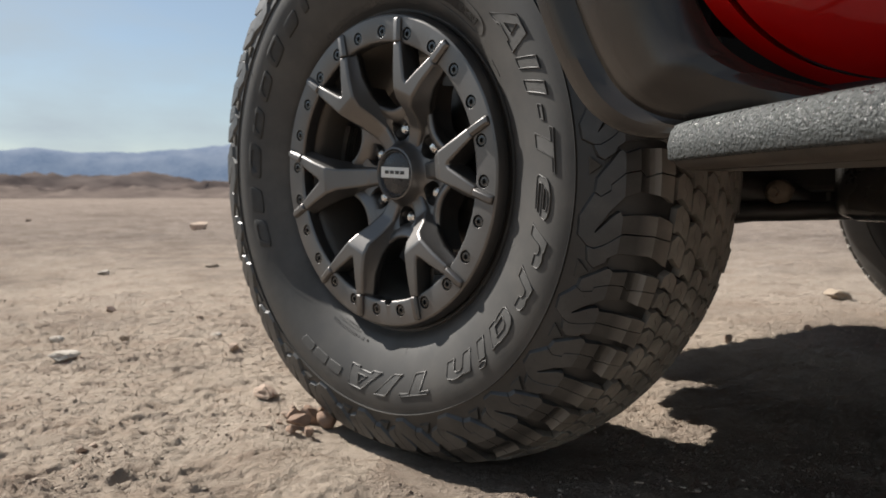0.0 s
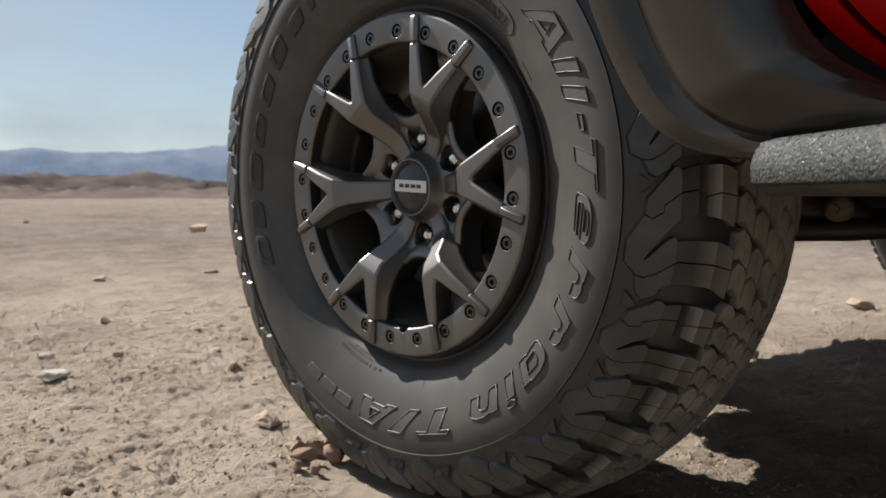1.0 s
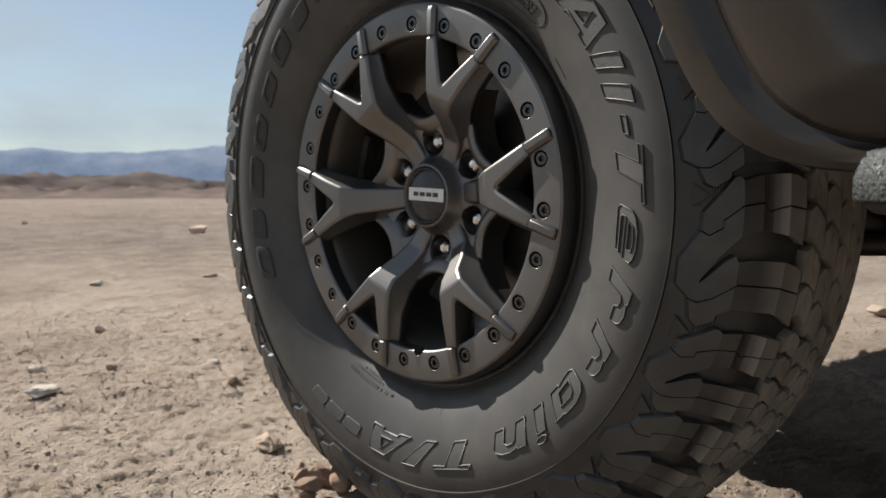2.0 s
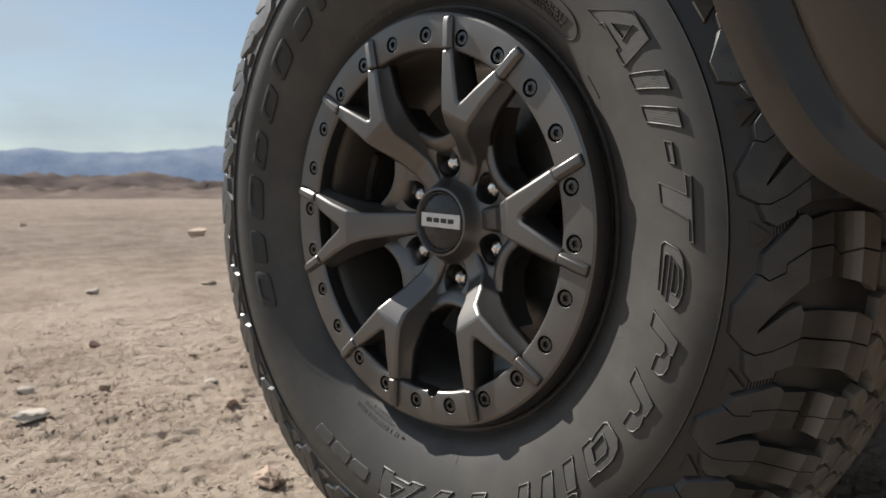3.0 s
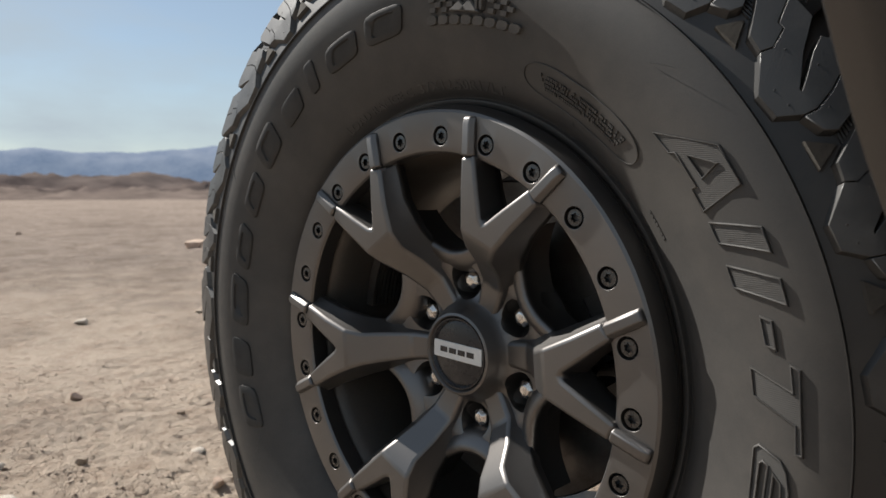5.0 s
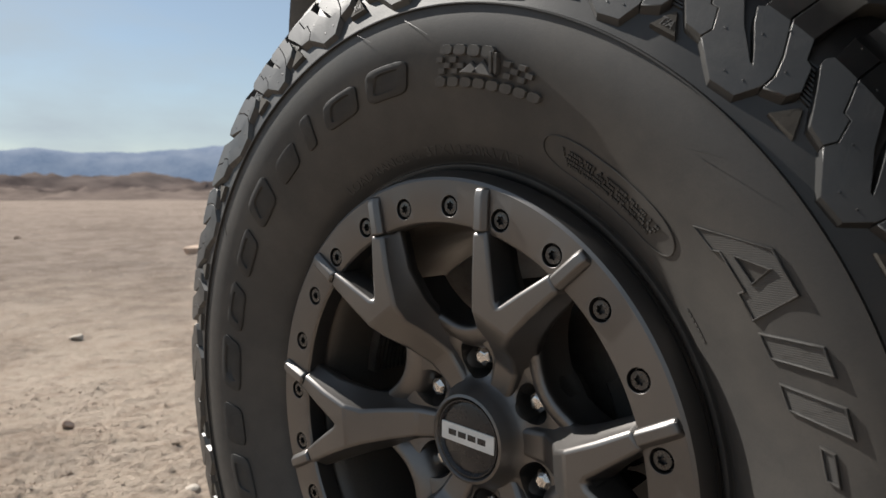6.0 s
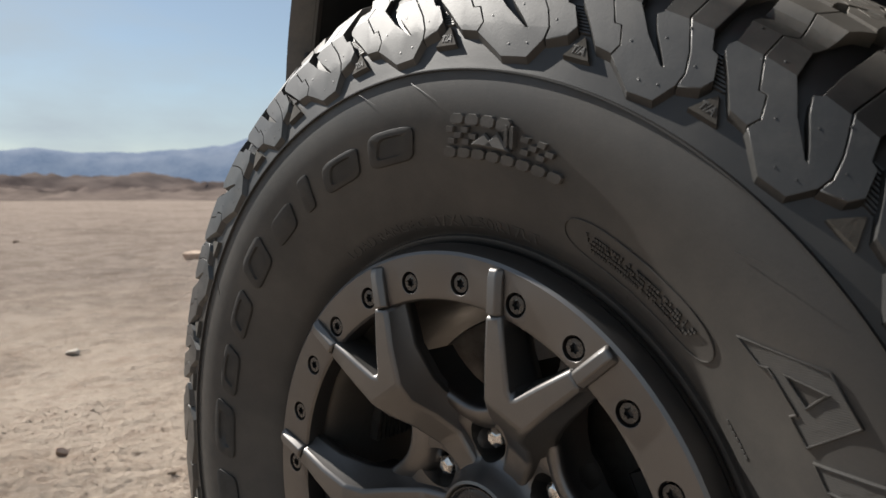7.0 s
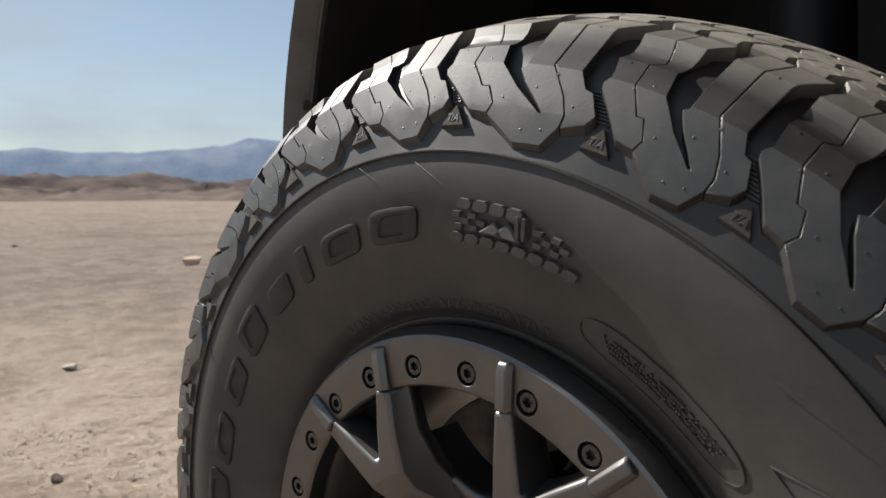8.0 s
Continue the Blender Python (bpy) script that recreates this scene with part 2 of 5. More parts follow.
# ---- building helpers ----
def mesh_of(name, bm, mat, smooth=None):
    """A mesh from a bmesh; smooth: the angle in degrees past which an edge stays sharp."""
    bmesh.ops.recalc_face_normals(bm, faces=bm.faces)
    if smooth is not None:
        for f in bm.faces:
            f.smooth = True
        for e in bm.edges:
            if len(e.link_faces) == 2 and e.calc_face_angle(0) > radians(smooth):
                e.smooth = False
    me = bpy.data.meshes.new(name)
    bm.to_mesh(me)
    bm.free()
    me.materials.append(mat)
    return me


def part(name, bm, mat, parent, label="", smooth=None):
    ob = new(name, mesh_of(name, bm, mat, smooth))
    ob.parent = parent
    return tagged(ob, label)


def thing(name, bm, mat, label, category, group="", kind="", smooth=None):
    return tagged(new(name, mesh_of(name, bm, mat, smooth)), label, category, group, kind)


def bevelled(ob, width, segments=2, angle=30):
    b = ob.modifiers.new("edge", "BEVEL")
    b.width, b.segments, b.limit_method, b.angle_limit = width, segments, "ANGLE", radians(angle)
    return ob


def loft(bm, rings, closed=True, caps=True):
    """Skin rings of points; closed: each ring is a loop."""
    rows = [[bm.verts.new(p) for p in ring] for ring in rings]
    k = len(rings[0])
    for a, b in zip(rows, rows[1:]):
        for i in range(k if closed else k - 1):
            j = (i + 1) % k
            bm.faces.new((a[i], a[j], b[j], b[i]))
    if caps and closed:
        bm.faces.new(rows[0][::-1])
        bm.faces.new(rows[-1])
    return rows


def revolve(bm, profile, steps, start=0.0, end=360.0, closed_profile=False):
    """Turn a profile of (radius, outward) round the axle; angle runs clockwise from the top, seen from outside."""
    full = abs(end - start) >= 359.9
    cols = []
    for i in range(steps if full else steps + 1):
        a = radians(start + (end - start) * i / steps)
        cols.append([bm.verts.new((r * math.sin(a), r * math.cos(a), w)) for r, w in profile])
    k = len(profile)
    for i in range(steps):
        a, b = cols[i], cols[(i + 1) % len(cols)]
        for j in range(k if closed_profile else k - 1):
            bm.faces.new((a[j], a[(j + 1) % k], b[(j + 1) % k], b[j]))
    return cols


def box(bm, lo, hi):
    v = [bm.verts.new((x, y, z)) for z in (lo[2], hi[2]) for y in (lo[1], hi[1]) for x in (lo[0], hi[0])]
    for q in ((0, 2, 3, 1), (4, 5, 7, 6), (0, 1, 5, 4), (2, 6, 7, 3), (0, 4, 6, 2), (1, 3, 7, 5)):
        bm.faces.new([v[i] for i in q])
    return v


def cylinder(bm, centre, r0, r1, w0, w1, sides=16, turn=0.0):
    """A round or angular peg along the axle, radius r0 at depth w0 to r1 at w1."""
    rings = [[(centre[0] + r * math.sin(2 * math.pi * i / sides + turn), centre[1] + r * math.cos(2 * math.pi * i / sides + turn), w) for i in range(sides)] for r, w in ((r0, w0), (r1, w1))]
    loft(bm, rings)


def carve(bm, cutter):
    """bm with cutter taken away."""
    objs = []
    for x in (bm, cutter):
        bmesh.ops.recalc_face_normals(x, faces=x.faces)
        me = bpy.data.meshes.new("work")
        x.to_mesh(me)
        x.free()
        objs.append(new("work", me))
    mod = objs[0].modifiers.new("cut", "BOOLEAN")
    mod.object, mod.operation, mod.solver = objs[1], "DIFFERENCE", "EXACT"
    dg = bpy.context.evaluated_depsgraph_get()
    res = bmesh.new()
    res.from_mesh(objs[0].evaluated_get(dg).data)
    for o in objs:
        me = o.data
        bpy.data.objects.remove(o)
        bpy.data.meshes.remove(me)
    return res


def lattice(x, y, seed):
    h = (x.astype(np.int64) * 374761393 + y.astype(np.int64) * 668265263 + seed * 1442695041) & 0xFFFFFFFF
    h = ((h ^ (h >> 13)) * 1274126177) & 0xFFFFFFFF
    return ((h ^ (h >> 16)) & 0xFFFF) / 65535.0


def value_noise(x, y, seed=0):
    xi, yi = np.floor(x), np.floor(y)
    fx, fy = x - xi, y - yi
    fx, fy = fx * fx * (3 - 2 * fx), fy * fy * (3 - 2 * fy)
    a, b = lattice(xi, yi, seed), lattice(xi + 1, yi, seed)
    c, d = lattice(xi, yi + 1, seed), lattice(xi + 1, yi + 1, seed)
    return (a + (b - a) * fx) * (1 - fy) + (c + (d - c) * fx) * fy - 0.5


def fractal(x, y, size, octaves, seed=0, gain=0.5):
    s, amp, f = 0, 1.0, 1.0 / size
    for o in range(octaves):
        s = s + amp * value_noise(x * f + 17.3 * o, y * f - 9.1 * o, seed + o)
        amp, f = amp * gain, f * 2.03
    return s


def spline(points, count):
    """Smooth curve through points, count samples (Catmull-Rom)."""
    p = [np.array(q, float) for q in points]
    p = [2 * p[0] - p[1]] + p + [2 * p[-1] - p[-2]]
    out = []
    for s in np.linspace(0, len(p) - 3 - 1e-6, count):
        i, t = int(s), s - int(s)
        a, b, c, d = p[i:i + 4]
        out.append(0.5 * (2 * b + (c - a) * t + (2 * a - 5 * b + 4 * c - d) * t * t + (3 * b - a - 3 * c + d) * t ** 3))
    return out


# ---- the ground ----
HUB = 0.443          # height of the axle
GX, GY = -0.95, -1.05


def ground_height(x, y):
    """Low swells, crumbling crust and the hollow that the tyre has pressed."""
    d = np.hypot(x - GX, y - GY)
    off = np.abs((np.degrees(np.arctan2(x - GX, y - GY)) - 46.2 + 180) % 360 - 180)
    near = np.clip(1.6 - d / 14.0, 0, 1) * np.clip((47 - off) / 7, 0, 1)
    z = 0.030 * fractal(x, y, 1.6, 3, 3) * np.clip(d / 2.5, 0.3, 1)
    z = z + near * 0.0055 * fractal(x, y, 0.22, 3, 11)
    patch = np.clip(0.85 + 0.9 * fractal(x, y, 0.5, 2, 71), 0.5, 1.2)
    z = z + near * patch * 0.0020 * fractal(x, y, 0.055, 3, 23, 0.65)
    for size, lift, seed in ((0.110, 0.0020, 53), (0.050, 0.0014, 57), (0.024, 0.0019, 61), (0.013, 0.0021, 67), (0.008, 0.0016, 73)):
        plate = fractal((0.69 * x - 0.72 * y) / 1.7, 0.72 * x + 0.69 * y, size, 2, seed, 0.55)
        z = z + near * patch * lift * np.clip(plate / 0.05, -1, 1)
    z = z + 0.05 * np.clip((d - 3) / 8, 0, 1) * fractal(x, y, 0.9, 4, 91, 0.6)
    wheel = np.hypot((x - 0.14) / 0.26, y / 0.36)
    z = z * np.clip(0.35 + wheel * 0.45, 0.35, 1)
    z = z + 0.022 * np.exp(-((wheel - 1.05) / 0.28) ** 2) * (0.6 + 1.2 * fractal(x, y, 0.15, 2, 41))
    return z - 0.004


def build_ground():
    radii = [0.0, 0.12, 0.24]
    r = 0.34
    while r < 9.0:
        radii.append(r)
        r *= 1.0031
    while r < 60:
        radii.append(r)
        r *= 1.012
    while r < 4600:
        radii.append(r)
        r *= 1.035
    mid = 46.2
    angles = list(np.arange(mid - 41, mid + 41.01, 0.19)) + list(np.linspace(mid + 44, mid + 316, 60))
    a, rr = np.meshgrid(np.radians(angles), np.array(radii[1:]))
    x, y = GX + rr * np.sin(a), GY + rr * np.cos(a)
    z = ground_height(x, y)
    k = len(angles)
    verts = np.stack([x.ravel(), y.ravel(), z.ravel()], 1).tolist() + [[GX, GY, 0.0]]
    faces = []
    for i in range(len(radii) - 2):
        for j in range(k):
            faces.append((i * k + j, i * k + (j + 1) % k, (i + 1) * k + (j + 1) % k, (i + 1) * k + j))
    faces += [(len(verts) - 1, (j + 1) % k, j) for j in range(k)]
    me = bpy.data.meshes.new("ground")
    me.from_pydata(verts, [], faces)
    me.shade_smooth()
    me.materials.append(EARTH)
    me.flip_normals()
    return tagged(new("ground", me), "dry pale tan desert crust, crumbly with small pits and grit", "ground", kind="structure")


build_ground()


def ridge(name, dist, heights, rough, mat, label, depth, seed, base=-3.0):
    """A run of hills at one distance; heights: pairs of bearing in degrees and height in metres."""
    bm = bmesh.new()
    bearings = np.linspace(heights[0][0], heights[-1][0], 420)
    tall = np.interp(bearings, [h[0] for h in heights], [h[1] for h in heights])
    rows = []
    for k, f in enumerate(np.linspace(0, 1, 26)):
        rise = math.sin(min(1, f / 0.62) * math.pi / 2) if f < 0.62 else math.cos((f - 0.62) / 0.38 * math.pi / 2)
        row = []
        for b, h in zip(bearings, tall):
            d = dist + depth * (f - 0.62)
            x, y = GX + d * math.sin(radians(b)), GY + d * math.cos(radians(b))
            n = noise.fractal(Vector((x, y, seed * 50.0)) / (dist * 0.055), 0.9, 2.1, 6)
            row.append((x, y, base + (h - base) * rise * (1 + rough * n * (0.35 + rise))))
        rows.append(row)
    loft(bm, rows, closed=False)
    return thing(name, bm, mat, label, "hills", kind="structure", smooth=50)


ridge("backdrop_hills", 420, [(-30, 8), (8, 8.5), (17, 9.2), (20, 9.6), (24, 9.8), (28, 9.2), (31, 7.2), (36, 6.4), (45, 7), (70, 9), (110, 8)], 0.30, HILL, "low dark brown eroded hills at the edge of the plain", 120, 2)
ridge("backdrop_foothills", 270, [(-30, 2.2), (8, 2.4), (20, 2.6), (28, 3.4), (36, 2.6), (50, 3), (110, 2.6)], 0.5, FOOTHILL, "low tan rises before the dark hills", 60, 5)
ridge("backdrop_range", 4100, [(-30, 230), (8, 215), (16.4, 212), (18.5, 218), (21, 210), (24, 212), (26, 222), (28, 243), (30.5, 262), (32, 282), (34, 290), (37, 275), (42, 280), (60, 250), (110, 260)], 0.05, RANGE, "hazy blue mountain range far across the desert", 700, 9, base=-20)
ridge("backdrop_rise", 150, [(-30, 0.9), (14, 0.95), (19, 0.75), (24, 1.05), (30, 0.8), (38, 1.0), (60, 0.8), (110, 1.0)], 0.7, SWELL, "low tan swell far out on the plain", 70, 7, base=-0.6)


# ---- the pickup truck ----
truck = tagged(new("pickup_truck"), "red pickup truck with grey fender flares on dusty desert ground", "truck")
AXIS = pose(0, 0, 0, 0, 0, -15)     # the body's heading; the front wheels are steered left of it


def truck_part(name, bm, mat, label="", smooth=None, parent=None):
    """A part given in the body's own axes: x to its right, y ahead, z up."""
    bm.transform(AXIS)
    return part(name, bm, mat, parent or truck, label, smooth)


# -- the wheel: u to the right, v up and w outward as seen from outside --
FACE = Matrix(((0, 0, -1, 0), (-1, 0, 0, 0), (0, 1, 0, 0), (0, 0, 0, 1)))
WHEEL_AT = pose(0, 0, HUB, 0, -1.66, 0) @ FACE
SPOKE0 = 26.47
MID = -0.139         # the tyre's middle plane
SIDE = [(0.236, -0.034), (0.2415, -0.027), (0.2445, -0.0235), (0.2475, -0.0235), (0.249, -0.0265), (0.2515, -0.0255), (0.256, -0.0160), (0.266, -0.0097), (0.278, -0.0034), (0.29, 0.0024), (0.305, 0.0084),
        (0.32, 0.0138), (0.335, 0.0177), (0.345, 0.0192), (0.355, 0.0197), (0.364, 0.0190), (0.3712, 0.0180), (0.3724, 0.0178), (0.3727, 0.0203), (0.3737, 0.0203), (0.3741, 0.0171), (0.381, 0.0150)]
FLOOR = [(0.392, 0.0122), (0.405, 0.0080), (0.427, -0.0010), (0.444, -0.0150), (0.4555, -0.036), (0.4610, -0.066), (0.4640, -0.10), (0.465, MID)]
CROWN = [(0.380, 0.0192), (0.405, 0.0138), (0.4323, 0.0046), (0.4610, -0.0250), (0.4722, -0.066), (0.4775, -0.10), (0.4800, MID)]


def mirrored(profile):
    return profile + [(r, 2 * MID - w) for r, w in profile[::-1][1:]]


def run_of(profile):
    s = [0.0]
    for (r0, w0), (r1, w1) in zip(profile, profile[1:]):
        s.append(s[-1] + math.hypot(r1 - r0, w1 - w0))
    return s


CROWN_ALL, FLOOR_ALL = mirrored(CROWN), mirrored([(0.377, 0.0162), (0.381, 0.0148)] + FLOOR)
CROWN_S, FLOOR_S = run_of(CROWN_ALL), run_of(FLOOR_ALL)
HALF = CROWN_S[len(CROWN) - 1]


def on_curve(profile, s_list, s):
    return float(np.interp(s, s_list, [p[0] for p in profile])), float(np.interp(s, s_list, [p[1] for p in profile]))


def side_w(r):
    return float(np.interp(r, [p[0] for p in SIDE], [p[1] for p in SIDE]))


def settle(p):
    """The tyre sags over its foot: the lower sidewall shortens and bulges, and the tread flattens on the ground."""
    u, v, w = p
    r = math.hypot(u, v)
    low = -HUB - 0.004
    sag = max(0.0, min(1.0, (-v / r - 0.70) / 0.27))
    sag *= sag * (3 - 2 * sag) * max(0.0, min(1.0, (r - 0.26) / 0.10))
    u, v, w = u * (1 - 0.0115 * sag), v * (1 - 0.0115 * sag), w + math.copysign(0.0015 * sag, w - MID)
    if v < low + 0.03:
        k = (low + 0.03 - v)
        v = low + 0.03 - 0.03 * (1 - math.exp(-k / 0.03))
        w += math.copysign(0.05 * k, w - MID)
    return (u, v, w)


def polar(a, r, w):
    return settle((r * math.sin(radians(a)), r * math.cos(radians(a)), w))


def build_tyre():
    bm = bmesh.new()
    outer = SIDE + FLOOR
    cols = revolve(bm, mirrored(outer), 300)
    for v in bm.verts:
        v.co = settle(v.co)
    return bm


def build_barrel():
    bm = bmesh.new()
    revolve(bm, [(0.240, -0.030), (0.2385, -0.022), (0.205, -0.024), (0.199, -0.028), (0.195, -0.04), (0.189, -0.06), (0.187, -0.20), (0.2, -0.235), (0.236, -0.25), (0.236, -0.244), (0.205, -0.228), (0.2, -0.06), (0.236, -0.034)], 120, closed_profile=True)
    return bm


wheel = part("front_wheel", build_barrel(), BARREL, truck, "dark graphite six-spoke wheel with chunky all-terrain tyre", smooth=40)
wheel.matrix_basis = WHEEL_AT
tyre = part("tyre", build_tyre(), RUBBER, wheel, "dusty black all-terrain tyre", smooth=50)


# tread: outlines of one pitch in degrees round the tyre and metres over its shoulder
BLOCKS = {
    "scooped_half": [(-0.9, .118), (-1.5, .106), (-1.7, .096), (-1.8, .073), (-1.2, .055), (-1.7, .051), (-1.6, .0475), (2.3, .0215), (4.45, .0200), (4.95, .0265), (3.95, .0378), (3.1, .0378), (1.45, .0545), (1.1, .072), (2.05, .079), (1.45, .096), (1.9, .1185)],
    "hook_half": [(2.08, .1185), (5.6, .117), (4.9, .106), (4.6, .096), (4.1, .072), (4.9, .054), (7.3, .038), (10.4, .0240), (10.8, .0240), (9.9, .0300), (7.9, .0425), (7.0, .051), (7.6, .0535), (7.3, .070), (7.35, .098), (7.9, .113), (8.4, .121),
                  (10.7, .122), (10.0, .094), (10.1, .0565), (12.2, .0375), (13.05, .0262), (12.95, .0180), (11.6, .0045), (8.4, .003), (4.63, .0190), (5.13, .0265), (4.13, .0384), (3.28, .0384), (1.63, .0545), (1.28, .072), (2.23, .079), (1.63, .096)],
    "toe_half": [(10.88, .122), (10.18, .094), (10.28, .0565), (12.38, .0375), (13.23, .0262), (13.13, .0180), (15.4, .023), (16.1, .030), (14.9, .0433), (14.1, .0445), (13.1, .055), (12.9, .092), (13.4, .106), (14.4, .123)],
}
# middle rows: four interlocking many-cornered blocks to the pitch in each
CENTRE = []
for row in range(6):
    s0 = 0.1235 + 0.0297 * row
    for i in range(4):
        jig = random.Random(40 + 4 * row + i)
        a = 4.2 * i - 2.2 + (2.1 if row % 2 else 0.0) + jig.uniform(-0.3, 0.3)
        e = [jig.uniform(-0.45, 0.45) for _ in range(4)]
        mid = s0 + 0.0133
        # a zigzag sipe parts each block in two
        zig, gap = ((a + 3.5, mid), (a + 2.3, mid + 0.0035), (a + 1.5, mid - 0.0015), (a + 0.1, mid + 0.001)), 0.00045
        low = [(a + 0.5 + e[0], s0 + 0.001 + 0.002 * e[3]), (a + 3.5 + e[1], s0 - 0.002 * e[2]), (a + 3.1 + e[1] * 0.5, mid - 0.005)] + [(x, y - gap) for x, y in zig] + [(a - 0.2 + e[0] * 0.5, mid - 0.003)]
        high = [(x, y + gap) for x, y in zig[::-1]] + [(a + 3.9, mid + 0.005), (a + 4.6 + e[2] * 0.5, s0 + 0.0262), (a + 1.45 + e[3] * 0.5, s0 + 0.0272), (a + 0.45, mid + 0.006)]
        CENTRE.append((row, (low, high)))
PADS = [-26.0, -11.7, 2.7, 19.5, 33.3, 47.6, 61.8, 75.2, 89.4, 107.6, 120.6]
PADS += [120.6 + (213.4 / 15) * i * (1 + 0.02 * math.sin(2.4 * i)) for i in range(1, 15)]
PITCHES = [(a, (PADS + [PADS[0] + 360])[i + 1] - a) for i, a in enumerate(PADS)]


def raised(bm, outline, origin, stretch, mirror=False, lift=None, draft=0.0014):
    """Raise an outline from the groove floor; lift: a fixed height over the floor instead of the crown. The lug before the wedge is scooped at its shoulder."""
    flat = bmesh.new()
    face = flat.faces.new([flat.verts.new((a * stretch, s * 100, 0)) for a, s in outline])
    face.normal_update()
    bmesh.ops.triangulate(flat, faces=flat.faces[:])
    for s in CROWN_S[1:len(CROWN)] + [0.072, 0.077, 0.083, 0.089]:
        bmesh.ops.bisect_plane(flat, geom=flat.verts[:] + flat.edges[:] + flat.faces[:], plane_co=(0, s * 100, 0), plane_no=(0, 1, 0), dist=1e-5)
    lo, hi = min(p[0] for p in outline) * stretch, max(p[0] for p in outline) * stretch
    x = math.ceil(lo / 2.5) * 2.5
    while x < hi:
        bmesh.ops.bisect_plane(flat, geom=flat.verts[:] + flat.edges[:] + flat.faces[:], plane_co=(x, 0, 0), plane_no=(1, 0, 0), dist=1e-5)
        x += 2.5
    cx = sum(p[0] for p in outline) / len(outline) * stretch
    cy = sum(p[1] for p in outline) / len(outline) * 100
    total, ftotal = CROWN_S[-1], FLOOR_S[-1]

    def place(x, y, up):
        s = y / 100
        if mirror:
            s, x = total - s, 7 - x
        f = s / total
        fr, fw = on_curve(FLOOR_ALL, FLOOR_S, f * ftotal)
        if not up:
            return polar(origin + x, fr - 0.001, fw)
        if lift is not None:
            k = 1.0 if s < HALF else -1.0
            return polar(origin + x, fr + lift * 0.5, fw + k * lift * 0.86)
        r, w = on_curve(CROWN_ALL, CROWN_S, s)
        if 0.072 < s < 0.0956 and x < 5.6 * stretch:
            hollow = 0.0042 * math.sin(math.pi * (s - 0.072) / 0.0236)
            r, w = r - 0.72 * hollow, w - 0.69 * hollow
        return polar(origin + x, r, w)

    tops, lows = {}, {}
    for v in flat.verts:
        tops[v.index] = bm.verts.new(place(v.co.x, v.co.y, True))
    flat.verts.ensure_lookup_table()
    for f in flat.faces:
        bm.faces.new([tops[v.index] for v in f.verts])
    for e in flat.edges:
        if e.is_boundary:
            for v in e.verts:
                if v.index not in lows:
                    dx, dy = v.co.x - cx, v.co.y - cy
                    d = math.hypot(dx * 0.8, dy) or 1
                    lows[v.index] = bm.verts.new(place(v.co.x + dx / d * draft * 100, v.co.y + dy / d * draft * 100, False))
            a, b = e.verts
            bm.faces.new((tops[a.index], tops[b.index], lows[b.index], lows[a.index]))
    flat.free()


rest = bmesh.new()
everything = bmesh.new()
for a0, span in PITCHES:
    k = span / 16.8
    for outline in BLOCKS.values():
        bm = bmesh.new()
        raised(bm, outline, a0, k)
        raised(everything, outline, a0, k)
        bevelled(part("tread_block", bm, TREAD, wheel, smooth=16), 0.0008, 1, 40)
        raised(rest, outline, a0, k, mirror=True)
    for row, halves in CENTRE:
        bm = bmesh.new() if row < 3 else rest
        for outline in halves:
            raised(everything, outline, a0, k)
            raised(bm, outline, a0, k, draft=0.0006)
        if row < 3:
            part("tread_block", bm, TREAD, wheel, smooth=16)
    bm = bmesh.new()
    raised(bm, [(-1.15, .0125), (0.35, .0275), (1.75, .0130)], a0, 1.0, lift=0.0036, draft=0.001)
    part("wear_pad", bm, PAD, wheel, "small raised triangular pad")
    bm = bmesh.new()
    for j in range(9):
        s0 = 0.031 + 0.0022 * j
        c = -0.4 - 0.9 * j * 0.22
        raised(bm, [(c - 0.9, s0), (c + 0.9, s0), (c + 0.9, s0 + 0.0011), (c - 0.9, s0 + 0.0011)], a0, 1.0, lift=0.0018, draft=0.0)
    part("groove_rib", bm, TREAD, wheel, "fine ribs on the groove floor")
# vent nubs on the shoulder blocks and the pads' letters
nubs = bmesh.new()
for a0, span in PITCHES:
    k = span / 16.8
    for da, s in ((9.0, .012), (6.0, .031), (9.3, .040), (11.2, .014), (11.0, .05), (13.6, .032), (1.6, .052), (-0.6, .07), (3.2, .058), (7.6, .098), (11.4, .095)):
        r, w = on_curve(CROWN_ALL, CROWN_S, s)
        nr, nw = (0.45, 0.89) if s < 0.064 else (0.82, 0.57)
        rings = []
        for h, q in ((-0.0005, 0.0009), (0.0002, 0.0008), (0.0003, 0.0005)):
            rings.append([polar(a0 + da * k + math.degrees(q * math.cos(t) / r), r + nr * h + nw * q * math.sin(t), w + nw * h - nr * q * math.sin(t)) for t in (0, 1.05, 2.09, 3.14, 4.19, 5.24)])
        loft(nubs, rings)
tagged(part("vent_nub", nubs, TREAD, wheel, "tiny moulded vent nubs"), kind="stuff")
tagged(part("tread", rest, TREAD, wheel, "inner tread blocks", smooth=16), kind="stuff")


